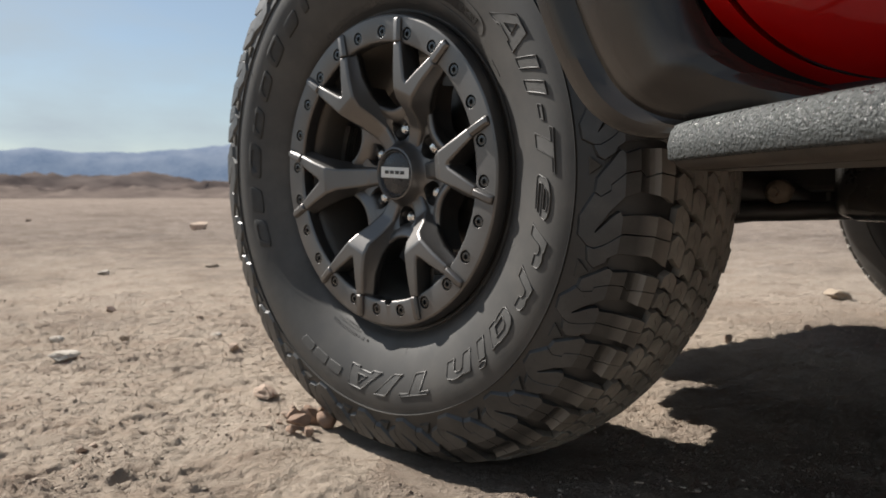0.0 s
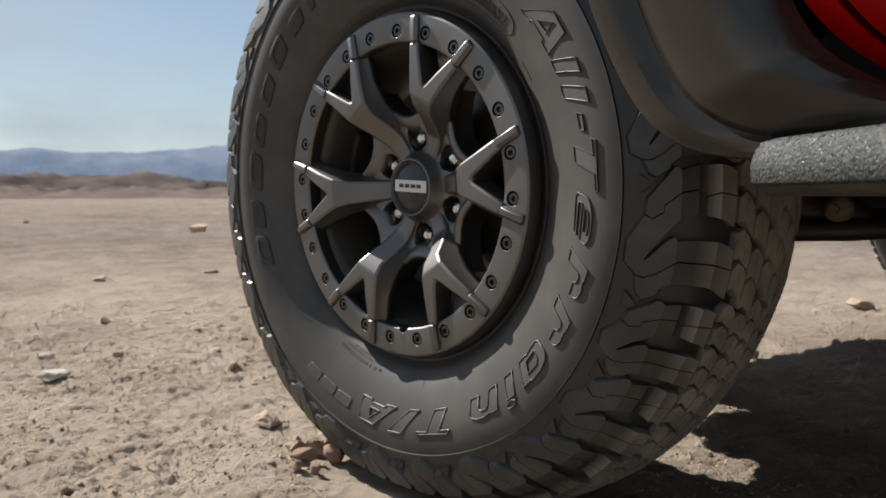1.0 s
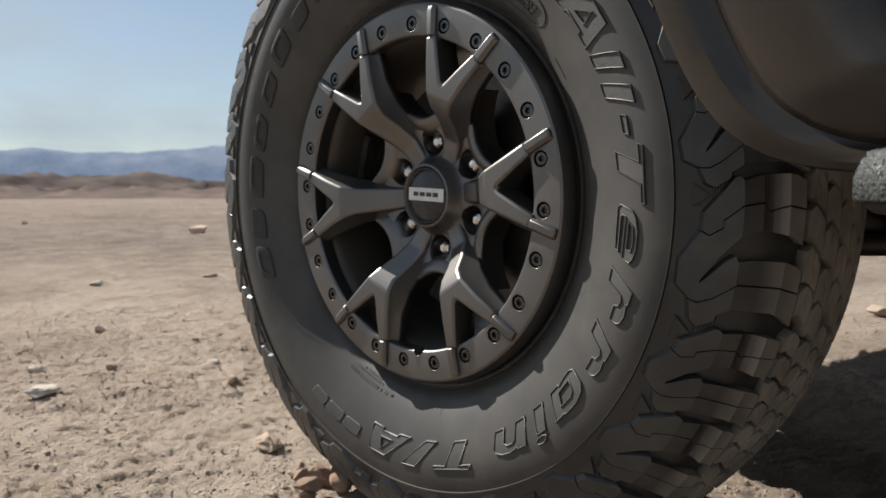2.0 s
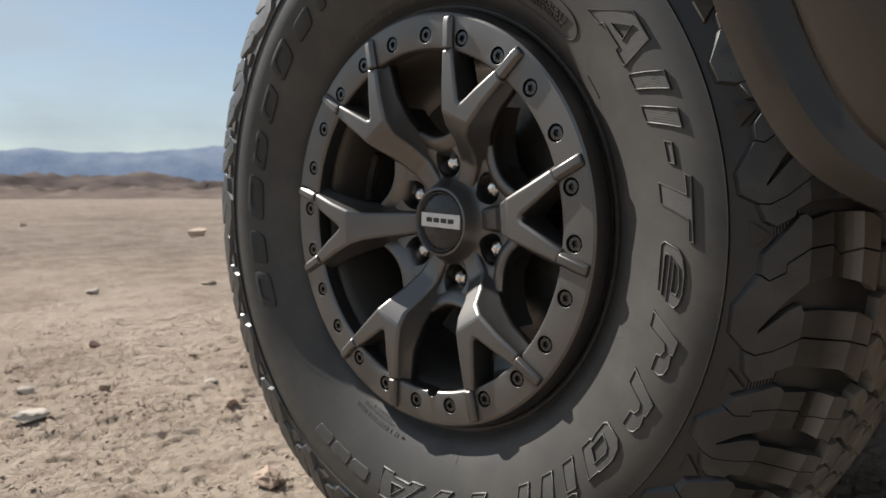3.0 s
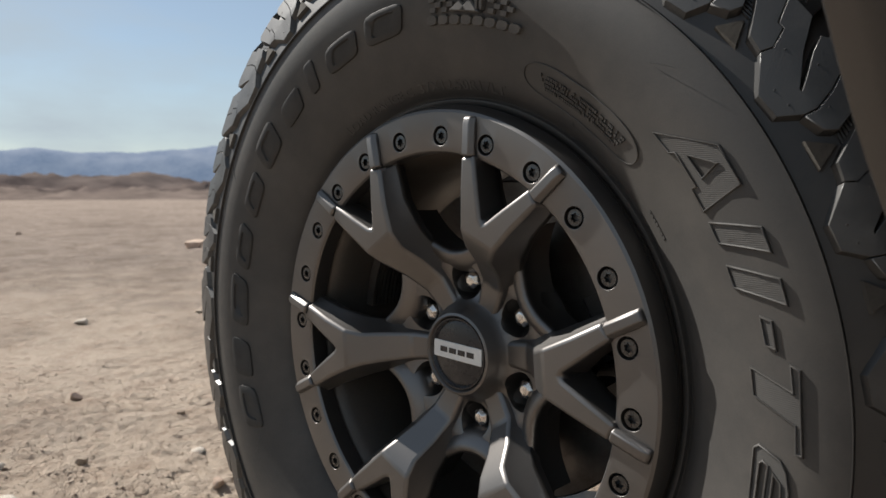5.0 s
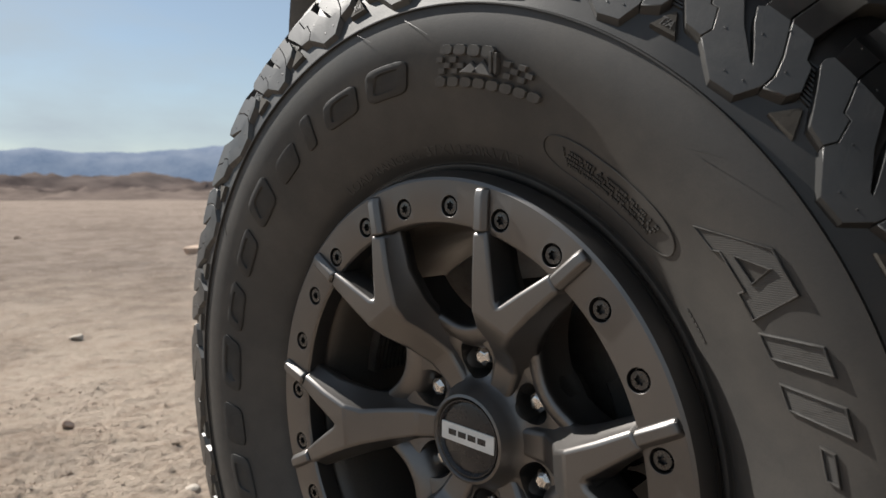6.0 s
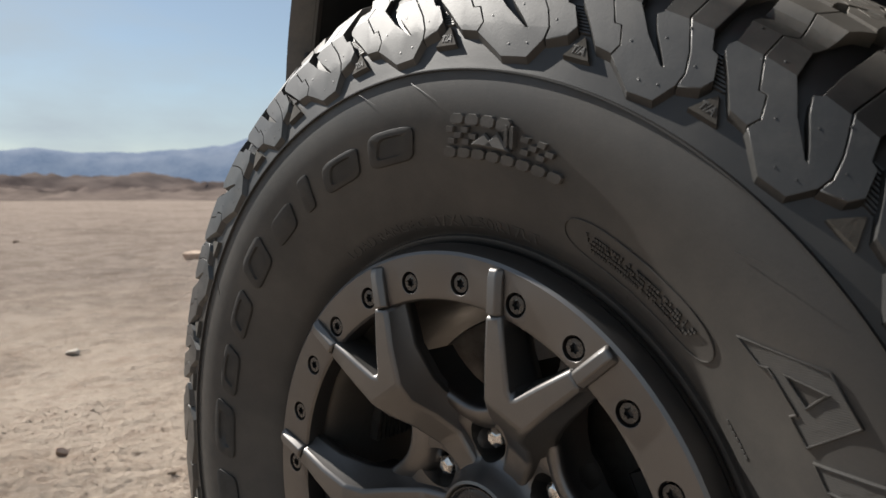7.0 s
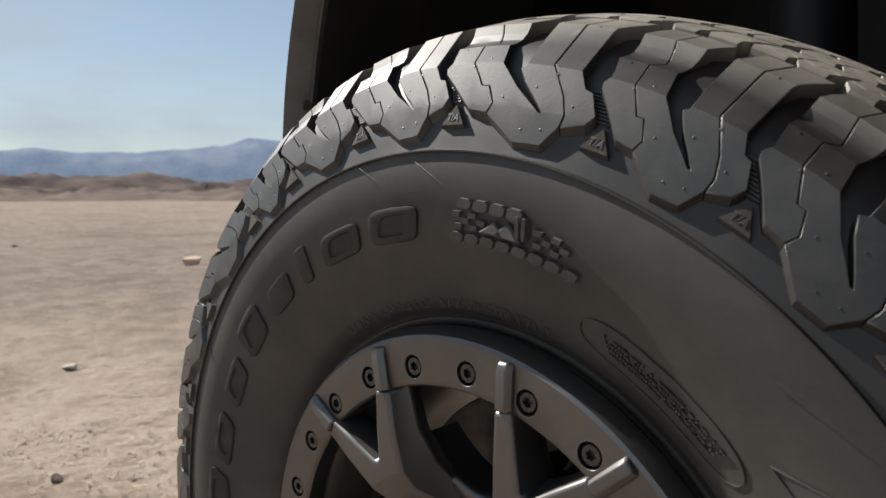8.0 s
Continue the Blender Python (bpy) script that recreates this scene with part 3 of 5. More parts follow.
# -- raised writing --
def text_mesh(text, outline=0.0, depth=0.0, bold=0.0, shear=0.0):
    cu = bpy.data.curves.new("writing", "FONT")
    cu.body, cu.size, cu.shear, cu.offset = text, 1.0, shear, bold
    cu.resolution_u = 3
    if outline:
        cu.fill_mode, cu.bevel_depth, cu.bevel_resolution = "NONE", outline, 1
    else:
        cu.extrude = depth
    ob = new("writing", cu)
    me = bpy.data.meshes.new_from_object(ob.evaluated_get(bpy.context.evaluated_depsgraph_get()))
    bm = bmesh.new()
    bm.from_mesh(me)
    bpy.data.objects.remove(ob)
    bpy.data.meshes.remove(me)
    bpy.data.curves.remove(cu)
    return bm


def wrap(bm, a0, a1, r0, r1, height, level, box_of=None):
    """Lay flat writing on the sidewall between two angles and two radii."""
    xs, ys = box_of or ((min(v.co.x for v in bm.verts), max(v.co.x for v in bm.verts)), (min(v.co.y for v in bm.verts), max(v.co.y for v in bm.verts)))
    longest = max(e.calc_length() for e in bm.edges)
    if longest > 0.2:
        bmesh.ops.subdivide_edges(bm, edges=[e for e in bm.edges if e.calc_length() > 0.2], cuts=2)
    for v in bm.verts:
        a = a0 + (v.co.x - xs[0]) / (xs[1] - xs[0]) * (a1 - a0)
        r = r0 + (v.co.y - ys[0]) / (ys[1] - ys[0]) * (r1 - r0)
        v.co = polar(a, r, side_w(r) + level + v.co.z * height)
    return xs, ys


# letterforms: degrees along the tyre and height as a share of the capitals', outer loop first, then any hole
A_FORM = ([(0, 0), (7.0, 1), (12.1, 1), (12.6, 0), (9.2, 0), (9.3, .12), (4.3, .12), (3.6, 0)], [(5.6, .33), (8.6, .76), (9.0, .35)])
L_FORM = ([(0, 0), (3.1, 1), (6.0, 1), (2.9, 0)],)
DASH_FORM = ([(0, .40), (0.7, .62), (4.0, .61), (3.4, .40)],)
T_FORM = ([(0.5, 0), (3.0, .82), (0, .83), (0.6, 1), (9.8, .98), (9.7, .84), (6.6, .83), (4.0, 0)],)
E_FORM = ([(0.6, 0), (8.0, .02), (8.5, .17), (2.3, .16), (1.9, .22), (2.2, .32), (9.3, .32), (9.9, .62), (9.0, .74), (7.4, .80), (4.4, .79), (2.2, .70), (1.0, .56), (0, .12)], [(3.0, .46), (3.7, .60), (6.6, .66), (7.8, .61), (7.6, .46)])
R_FORM = ([(0, .02), (2.8, .96), (5.2, .93), (5.1, .88), (7.1, .93), (8.5, .86), (9.0, .75), (9.0, .46), (6.2, .46), (6.0, .60), (5.0, .66), (4.1, .60), (2.7, .02)],)
SMALL_A_FORM = ([(1.0, 0), (0.1, .10), (0.3, .60), (1.4, .78), (3.7, .88), (7.1, .86), (7.3, .82), (10.0, .82), (8.0, 0), (5.4, 0), (5.2, .05), (3.6, 0)], [(2.4, .20), (3.0, .52), (4.0, .60), (7.0, .57), (6.0, .22)])
I_FORM = ([(0, 0), (1.9, .78), (4.5, .75), (2.9, 0)],)
DOT_FORM = ([(2.4, .90), (2.8, 1.03), (3.8, 1.08), (5.0, 1.04), (5.3, .92), (4.4, .85), (3.2, .84)],)
N_FORM = ([(0, 0), (1.9, .84), (4.3, .82), (4.2, .77), (6.4, .83), (8.6, .80), (10.3, .68), (10.6, .56), (9.3, 0), (6.5, 0), (7.5, .46), (6.8, .56), (5.2, .57), (4.4, .50), (2.8, 0)],)
SLASH_FORM = ([(0, 0), (6.3, 1), (10.6, 1), (3.5, 0)],)
LOW, TALL = 0.3108, 0.0347


def inset_loop(loop, d):
    """A loop moved inward by d metres (negative: outward), in degrees and shares of height."""
    k = radians(1) * 0.328
    pts = [Vector((a * k, h * TALL)) for a, h in loop]
    turn = sum(p.x * q.y - q.x * p.y for p, q in zip(pts, pts[1:] + pts[:1]))
    out = []
    for i, p in enumerate(pts):
        e1, e2 = (p - pts[i - 1]).normalized(), (pts[(i + 1) % len(pts)] - p).normalized()
        n1, n2 = Vector((-e1.y, e1.x)), Vector((-e2.y, e2.x))
        n = n1 + n2
        n = n * (2 / max(0.5, n.length_squared)) * (0.5 if n.length_squared < 0.5 else 1.0)
        q = p + n * d * (1 if turn > 0 else -1)
        out.append((q.x / k, q.y / TALL))
    return out


def letter(form, a0, stretch=1.0, low=LOW):
    """A moulded letter: a ribbed face sunk within a narrow raised rim."""
    def lay(p, h):
        r = low + p[1] * TALL
        return polar(a0 + p[0] * stretch, r, side_w(r) + h)

    def fine(loop):
        out = []
        for p, q in zip(loop, loop[1:] + loop[:1]):
            n = max(1, int(math.hypot((q[0] - p[0]) * 0.0057, (q[1] - p[1]) * TALL) / 0.006))
            out += [(p[0] + (q[0] - p[0]) * i / n, p[1] + (q[1] - p[1]) * i / n) for i in range(n)]
        return out

    rim, face = bmesh.new(), bmesh.new()
    edges = []
    for i, loop in enumerate(form):
        grow = 1 if i == 0 else -1
        rings = [[lay(p, h) for p in fine(inset_loop(loop, grow * d))] for d, h in ((-0.0006, -0.0006), (-0.0002, 0.0019), (0.0004, 0.0022), (0.0009, 0.0019), (0.0012, 0.0002))]
        n = min(len(x) for x in rings)
        if all(len(x) == n for x in rings):
            loft(rim, rings, caps=False)
        else:
            loft(rim, [[lay(p, h) for p in inset_loop(loop, grow * d)] for d, h in ((-0.0006, -0.0006), (-0.0002, 0.0019), (0.0004, 0.0022), (0.0009, 0.0019), (0.0012, 0.0002))], caps=False)
        vs = [face.verts.new((*p, 0)) for p in fine(inset_loop(loop, grow * 0.0008))]
        edges += [face.edges.new((u, v)) for u, v in zip(vs, vs[1:] + vs[:1])]
    bmesh.ops.triangle_fill(face, edges=edges, use_beauty=True)
    xs = [v.co.x for v in face.verts]
    cuts = [((x, 0, 0), (1, 0, 0)) for x in np.arange(min(xs) + 1.0, max(xs), 1.0)] + [((0, y, 0), (0, 1, 0)) for y in (0.2, 0.4, 0.6, 0.8)]
    for at, across in cuts:
        bmesh.ops.bisect_plane(face, geom=face.verts[:] + face.edges[:] + face.faces[:], plane_co=at, plane_no=across, dist=1e-5)
    for v in face.verts:
        v.co = lay(v.co, 0.0009)
    part("raised_letter", face, RIBBED, wheel, smooth=40)
    part("letter_rim", rim, RUBBER, wheel, smooth=50)


for form, a0, stretch in ((A_FORM, 49.3, 1), (L_FORM, 63.35, 1), (L_FORM, 69.1, 1), (DASH_FORM, 75.8, 1), (T_FORM, 81.3, 1), (E_FORM, 91.2, 1), (R_FORM, 102.7, 1), (R_FORM, 113.3, 1.02), (SMALL_A_FORM, 124.7, 1), (I_FORM, 135.7, 1), (DOT_FORM, 135.7, 1), (N_FORM, 141.6, 1),
                          (T_FORM, 159.4, 1.13), (SLASH_FORM, 169.6, 1), (A_FORM, 178.3, 1.04)):
    letter(form, a0, stretch)


def small_text(text, a0, a1, r0, r1, height=0.0007, name="small_print"):
    bm = text_mesh(text, depth=0.5, bold=0.012)
    wrap(bm, a0, a1, r0, r1, height, 0.0002)
    part(name, bm, LETTER, wheel)


for a0 in (-11.7, 2.7, 19.5, 33.3):
    bm = text_mesh("T/A", depth=0.5, bold=0.02, shear=0.2)
    xs = [v.co.x for v in bm.verts]
    for v in bm.verts:
        s = 0.0155 + v.co.y * 0.0055 / 0.7
        fr, fw = on_curve(FLOOR_ALL, FLOOR_S, s / CROWN_S[-1] * FLOOR_S[-1])
        h = 0.0036 + 0.0006 * v.co.z
        v.co = polar(a0 - 0.45 + 1.45 * (v.co.x - min(xs)) / (max(xs) - min(xs)), fr + 0.5 * h, fw + 0.86 * h)
    part("pad_letters", bm, LETTER, wheel)
def plaque(bm, a0, a1, r0, r1, height, lean=0.0, cut=0.18, steps=5):
    """A raised plain block with clipped corners on the sidewall; lean: degrees by which its top runs ahead."""
    c = cut
    loop = [(c, 0), (1 - c, 0), (1, c), (1, 1 - c), (1 - c, 1), (c, 1), (0, 1 - c), (0, c)]
    rings = []
    for inset, h in ((0.0, -0.001), (0.0, height * 0.7), (0.03, height)):
        ring = []
        for i, (x, y) in enumerate(loop):
            nx, ny = loop[(i + 1) % 8]
            for s in range(3):
                f = s / 3
                px, py = x + (nx - x) * f, y + (ny - y) * f
                px, py = inset + px * (1 - 2 * inset), inset + py * (1 - 2 * inset)
                r = r0 + py * (r1 - r0)
                ring.append(polar(a0 + px * (a1 - a0) + lean * py, r, side_w(r) + h))
        rings.append(ring)
    loft(bm, rings)


small_text("LOAD RANGE C", -30.5, -7.5, 0.2560, 0.2640)
small_text("37X12.50R17LT", -5.5, 18.5, 0.2560, 0.2650)


def mark(a0, a1, r1, hollow):
    """A plain rounded raised shape on the sidewall, dished in the middle where it is broad."""
    bm = bmesh.new()
    rings = []
    steps = ((0.0, -0.001), (0.0, 0.0019), (0.04, 0.0023), (0.40, 0.0023), (0.45, 0.0004), (0.9, 0.0004)) if hollow else ((0.0, -0.001), (0.0, 0.0019), (0.08, 0.0023), (0.7, 0.0023))
    for inset, h in steps:
        ring = []
        for i in range(28):
            t = 2 * math.pi * i / 28
            x, y = math.copysign(abs(math.cos(t)) ** 0.42, math.cos(t)), math.copysign(abs(math.sin(t)) ** 0.42, math.sin(t))
            r = (0.3090 + r1) / 2 + y * (r1 - 0.3090) / 2 * (1 - inset)
            ring.append(polar((a0 + a1) / 2 + x * (a1 - a0) / 2 * (1 - inset) + 0.9 * y, r, side_w(r) + h))
        rings.append(ring)
    loft(bm, rings)
    return part("raised_mark", bm, MARK, wheel, "plain raised shape of the maker's mark", smooth=50)


for a0, a1, r1, hollow in ((-113.0, -104.0, .335, True), (-101.5, -93.5, .335, False), (-90.0, -79.5, .334, True), (-77.0, -68.0, .3295, True), (-64.5, -56.0, .330, True), (-52.5, -44.5, .338, True),
                           (-41.0, -34.0, .3305, False), (-30.5, -27.6, .337, False), (-24.0, -15.0, .332, True), (-12.4, -3.0, .335, True)):
    mark(a0, a1, r1, hollow)
for a0, a1, r0, r1 in ((194.8, 200.6, .326, .343), (201.4, 207.4, .326, .343), (208.2, 213.6, .326, .343)):
    bm = bmesh.new()
    plaque(bm, a0, a1, r0, r1, 0.0014, 0.5, 0.12)
    part("raised_mark", bm, LETTER, wheel)


def race_badge():
    """Emblem of plain bars, a chequered flag and two peaks, standing proud of the sidewall."""
    spots = []
    for i in range(4):
        spots.append(("emblem_bar", 4.6 + 2.45 * i, 6.75 + 2.45 * i, 0.3342 - 0.0004 * i, 0.3418 + 0.0002 * i, 0.0034, 0.3, 0.22))
    for i in range(8):
        spots.append(("emblem_bar", 2.5 + 2.5 * i, 4.65 + 2.5 * i, 0.3100, 0.3178, 0.0034, 0.5, 0.22))
    for row in range(3):
        for col in range(4):
            for start in (3.7, 15.8):
                if (row + col) % 2 == 0:
                    low = 0.3198 + 0.0043 * row + (0.0012 if start > 10 else 0.0)
                    spots.append(("emblem_check", start + 1.25 * col, start + 1.25 * col + 1.2, low, low + 0.0042, 0.0030, 0.2, 0.05))
    for a in (13.5, 14.4):
        spots.append(("emblem_bar", a, a + 0.55, 0.3225, 0.3385, 0.0044, 0, 0.2))
    for name, *spot in spots:
        bm = bmesh.new()
        plaque(bm, *spot)
        part(name, bm, EMBLEM, wheel)
    for a, h in ((10.2, 0.3300), (12.2, 0.3320)):
        bm = bmesh.new()
        rings = [[polar(a + x * k, 0.3205 + (y - 0.3205) * k + (1 - k) * 0.004, side_w(0.325) + z) for x, y in ((-2.2, .3205), (0, h), (2.2, .3205))] for k, z in ((1.0, -0.001), (1.0, 0.003), (0.75, 0.0044))]
        loft(bm, rings)
        part("emblem_peak", bm, EMBLEM, wheel)


race_badge()


def data_panel():
    """Long oval frame round rows of tiny unreadable raised bars."""
    bm = bmesh.new()
    path = []
    for i in range(64):
        t = 2 * math.pi * i / 64
        c, s = math.cos(t), math.sin(t)
        path.append((36.5 + 13.2 * math.copysign(abs(c) ** 0.40, c), 0.2828 + 0.0140 * math.copysign(abs(s) ** 0.9, s)))
    rings = []
    for k, h in ((1.0, -0.0005), (1.0, 0.0010), (0.985, 0.0010), (0.985, -0.0005)):
        rings.append([polar(36.5 + (a - 36.5) * (k if k == 1 else 0.99), 0.2828 + (r - 0.2828) * (k if k == 1 else 0.95), side_w(r) + h) for a, r in path])
    loft(bm, rings, caps=False)
    part("panel_frame", bm, RUBBER, wheel, "thin oval frame of the data panel", smooth=60)
    bm = bmesh.new()
    rng = random.Random(5)
    for row in range(4):
        a = 27.0 + row * 0.4
        while a < 46.0 - row * 0.2:
            step = rng.uniform(0.25, 0.6)
            if rng.random() < 0.84:
                r = 0.2868 - 0.0033 * row
                plaque(bm, a, a + step * 0.75, r - 0.0013, r + 0.0013, 0.0016, 0, 0.1)
            a += step
    part("small_print", bm, LETTER, wheel, "rows of tiny raised bars")
    bm = bmesh.new()
    for r, tall, a, end in ((0.2705, 0.0042, 191.5, 209.0), (0.2640, 0.0026, 194.5, 207.0), (0.2600, 0.0026, 196.0, 204.0)):
        while a < end:
            step = rng.uniform(0.5, 1.0)
            if rng.random() < 0.88:
                plaque(bm, a, a + step * 0.72, r, r + tall, 0.0007, 0, 0.1)
            a += step
    loft(bm, [[polar(189.6 + x * k, 0.2728 + y * k, side_w(0.2728) + z) for x, y in ((-0.8, 0.0028), (0.8, 0.0028), (0.0, -0.0028))] for k, z in ((1, -0.0005), (1, 0.0007), (0.9, 0.0008))])
    part("small_print", bm, LETTER, wheel, "rows of tiny raised bars")

    bm = bmesh.new()
    for k in range(7):
        plaque(bm, 56.6 + 0.8 * k, 57.15 + 0.8 * k, 0.2637, 0.2663, 0.0007, 0, 0.1)
    part("small_print", bm, LETTER, wheel, "short row of tiny raised bars")


data_panel()


def hairs():
    """Thin vent whiskers of moulded rubber."""
    rng = random.Random(8)
    for a, r, da, dr, ln in ((-2, .366, 5.0, -.016, 1), (-12, .372, 4, -.016, 1), (43.5, .345, 3.5, .012, 1), (36, .262, 0.2, .006, 1), (75, .262, 0.4, .007, 1), (-60, .355, 3, .008, 1), (112, .275, -2, .012, 1), (-118, .33, 4, -.02, 1), (170, .268, 1.5, .008, 1)):
        bm = bmesh.new()
        pts = [(a + da * t, r + dr * t, 0.001 + 0.006 * t * (1 - 0.3 * t)) for t in (0, 0.33, 0.66, 1)]
        rings = []
        for i, (x, y, h) in enumerate(pts):
            q = 0.00026 * (1 - i / 6)
            rings.append([polar(x + dx * q * 160, y + dy * q, side_w(y) + h + dz * q) for dx, dy, dz in ((1, 0, -1), (0, 1, 0.5), (-1, 0, 1))])
        loft(bm, rings)
        part("rubber_whisker", bm, BLACK, wheel)


hairs()


# -- the rim --
def again(ob, m):
    o = ob.copy()
    scene.collection.objects.link(o)
    o.parent = ob.parent
    o.matrix_basis = m
    return o


def build_ring():
    bm = bmesh.new()
    revolve(bm, [(0.1975, -0.021), (0.1975, -0.0035), (0.1990, -0.0012), (0.2025, 0.0), (0.2345, 0.0), (0.2372, -0.0018), (0.2410, -0.0095), (0.2425, -0.0170), (0.2405, -0.0225)], 192, closed_profile=True)
    cut = bmesh.new()
    for i in range(24):
        a = radians(3.97 + 15 * i)
        cylinder(cut, (0.213 * math.sin(a), 0.213 * math.cos(a)), 0.0090, 0.0094, -0.0085, 0.004, 24)
    a = radians(176.47)
    cylinder(cut, (0.196 * math.sin(a), 0.196 * math.cos(a)), 0.0085, 0.0085, -0.03, 0.01, 20)
    return carve(bm, cut)


ring = bevelled(part("beadlock_ring", build_ring(), WHEEL, wheel, "satin graphite bolted outer ring", smooth=30), 0.0006, 2, 35)


def build_bolt():
    bm = bmesh.new()
    sides = 20
    rings = []
    for r, w in ((0.0076, -0.0085), (0.0076, -0.0026), (0.0068, -0.0014), (0.0050, -0.0014)):
        rings.append([(r * math.sin(2 * math.pi * i / sides), r * math.cos(2 * math.pi * i / sides), w) for i in range(sides)])
    star = []
    for i in range(sides):
        r = 0.0036 + 0.0007 * math.cos(6 * 2 * math.pi * i / sides)
        star.append((r * math.sin(2 * math.pi * i / sides), r * math.cos(2 * math.pi * i / sides), -0.0012))
    rings.append(star)
    rings.append([(x * 0.92, y * 0.92, -0.005) for x, y, w in star])
    loft(bm, rings)
    return bm


bolt = part("ring_bolt", build_bolt(), BOLT, wheel, "black socket-head bolt in a recess", smooth=35)
for i in range(24):
    a = 3.97 + 15 * i
    m = pose(0.213 * math.sin(radians(a)), 0.213 * math.cos(radians(a)), 0, 0, 0, 37 * i)
    if i == 0:
        bolt.matrix_basis = m
    else:
        again(bolt, m)


def build_rib(sign):
    bm = bmesh.new()
    p0, p1 = Vector((sign * 0.0405, 0.1945, 0)), Vector((sign * 0.0545, 0.2272, 0))
    d = (p1 - p0).normalized()
    n = Vector((d.y, -d.x, 0))
    rings = []
    for f, top, hw, ht in ((0.0, 0.0045, 0.0060, 0.0036), (0.04, 0.0070, 0.0064, 0.0038), (0.80, 0.0066, 0.0064, 0.0036), (0.95, 0.0050, 0.0062, 0.0034), (1.0, 0.0030, 0.0058, 0.0030)):
        c = p0 + (p1 - p0) * f
        low = -0.006
        rings.append([tuple(c + n * x + Vector((0, 0, z))) for x, z in ((-hw, low), (-hw, top - 0.004), (-ht, top), (ht, top), (hw + 0.0012, top - 0.0045), (hw + 0.0012, low))])
    loft(bm, rings)
    return bm


for sign in (1, -1):
    rib = bevelled(part("ring_rib", build_rib(sign), WHEEL, wheel, smooth=28), 0.0008, 2, 30)
    for i in range(6):
        m = pose(0, 0, 0, 0, 0, -(SPOKE0 + 60 * i))
        if i == 0:
            rib.matrix_basis = m
        else:
            again(rib, m)


def build_spoke():
    """A forked spoke: ridged stem that rises from the hub and parts into two slim arms. Each row: the crest's edge (x, y, w), then how far
    the flank runs out and drops to its shoulder, then to its foot."""
    half = [(.0110, .034, -.050, .003, .008, .009, -.088), (.0115, .054, -.051, .004, .009, .0125, -.088), (.0135, .078, -.0455, .0045, .010, .0140, -.075), (.0150, .099, -.027, .0045, .012, .0155, -.055),
            (.0166, .1165, -.0055, .0042, .014, .0130, -.040), (.0212, .1315, .0032, .0038, .012, .0122, -.030), (.0325, .160, .0052, .0034, .011, .0112, -.017), (.0460, .1905, .0046, .0028, .010, .0088, -.015),
            (.0338, .1988, .0046, .0014, .010, .0036, -.020), (.0165, .1715, .0052, .0020, .011, .0046, -.022), (.0044, .1515, .0048, .0030, .011, .0085, -.024), (.0, .1475, .0040, .0034, .011, .0090, -.025)]
    loop = half + [(-x, *rest_) for x, *rest_ in half[-2::-1]]
    k = len(loop)
    top, mid, low, under = [], [], [], []
    for i, (x, y, w, o1, d1, o2, w2) in enumerate(loop):
        p, q = Vector(loop[i - 1][:2]), Vector(loop[(i + 1) % k][:2])
        here = Vector((x, y))
        e1, e2 = (here - p).normalized(), (q - here).normalized()
        nrm = Vector((e1.y + e2.y, -e1.x - e2.x))
        nrm = nrm.normalized() if nrm.length > 1e-4 else Vector((1, 0))
        if i in (0, k - 1):
            nrm = Vector((1 if i == 0 else -1, 0))
        mitre = min(1.6, 1 / max(0.4, nrm.dot(Vector((e2.y, -e2.x)))))
        top.append((x, y, w))
        mid.append((*(here + nrm * o1 * mitre), w - d1))
        low.append((*(here + nrm * o2 * mitre), w2))
        under.append((*(here + nrm * (o2 - 0.0055) * mitre), w2 - 0.013))
    bm = bmesh.new()
    rows = loft(bm, [top, mid, low, under], caps=False)
    t = rows[0]
    n = len(half)
    for i in range(5):
        bm.faces.new((t[i], t[i + 1], t[k - 2 - i], t[k - 1 - i]))
    for side_ in (0, 1):
        v = t if side_ == 0 else [t[k - 1 - i] for i in range(k)]
        bm.faces.new((v[6], v[7], v[8], v[9]))
        bm.faces.new((v[5], v[6], v[9], v[10]))
    bm.faces.new((t[5], t[10], t[11], t[k - 11], t[k - 6]))
    return bm


spoke = bevelled(part("spoke", build_spoke(), WHEEL, wheel, "forked satin graphite spoke", smooth=24), 0.0030, 3, 24)
spoke.modifiers["edge"].use_clamp_overlap = False
for i in range(6):
    m = pose(0, 0, 0, 0, 0, -(SPOKE0 + 60 * i))
    if i == 0:
        spoke.matrix_basis = m
    else:
        again(spoke, m)


def build_web():
    """The rounded foot of the opening between two spokes, filleted up into their flanks."""
    half = [(0.0, 0.1025, -0.043), (0.0085, 0.1033, -0.043), (0.0167, 0.1057, -0.043), (0.0300, 0.1115, -0.0425), (0.0393, 0.1176, -0.042), (0.0475, 0.1255, -0.041), (0.0539, 0.1345, -0.039), (0.0585, 0.1450, -0.036)]
    loop = [(-x, y, w) for x, y, w in half[:0:-1]] + half
    k = len(loop)
    rows = []
    for out, rise in ((0.003, -0.045), (0.001, -0.020), (-0.0008, -0.005), (0.0, 0.0), (0.0022, 0.0030), (0.0050, 0.0036), (0.0100, 0.0018), (0.0160, -0.0030), (0.0210, -0.0085), (0.0240, -0.018), (0.0250, -0.035)):
        row = []
        for i, (x, y, w) in enumerate(loop):
            d = Vector(loop[min(k - 1, i + 1)][:2]) - Vector(loop[max(0, i - 1)][:2])
            n = Vector((d.y, -d.x)).normalized()
            row.append((x + n.x * out, y + n.y * out, w + rise))
        rows.append(row)
    bm = bmesh.new()
    loft(bm, rows, closed=False)
    return bm


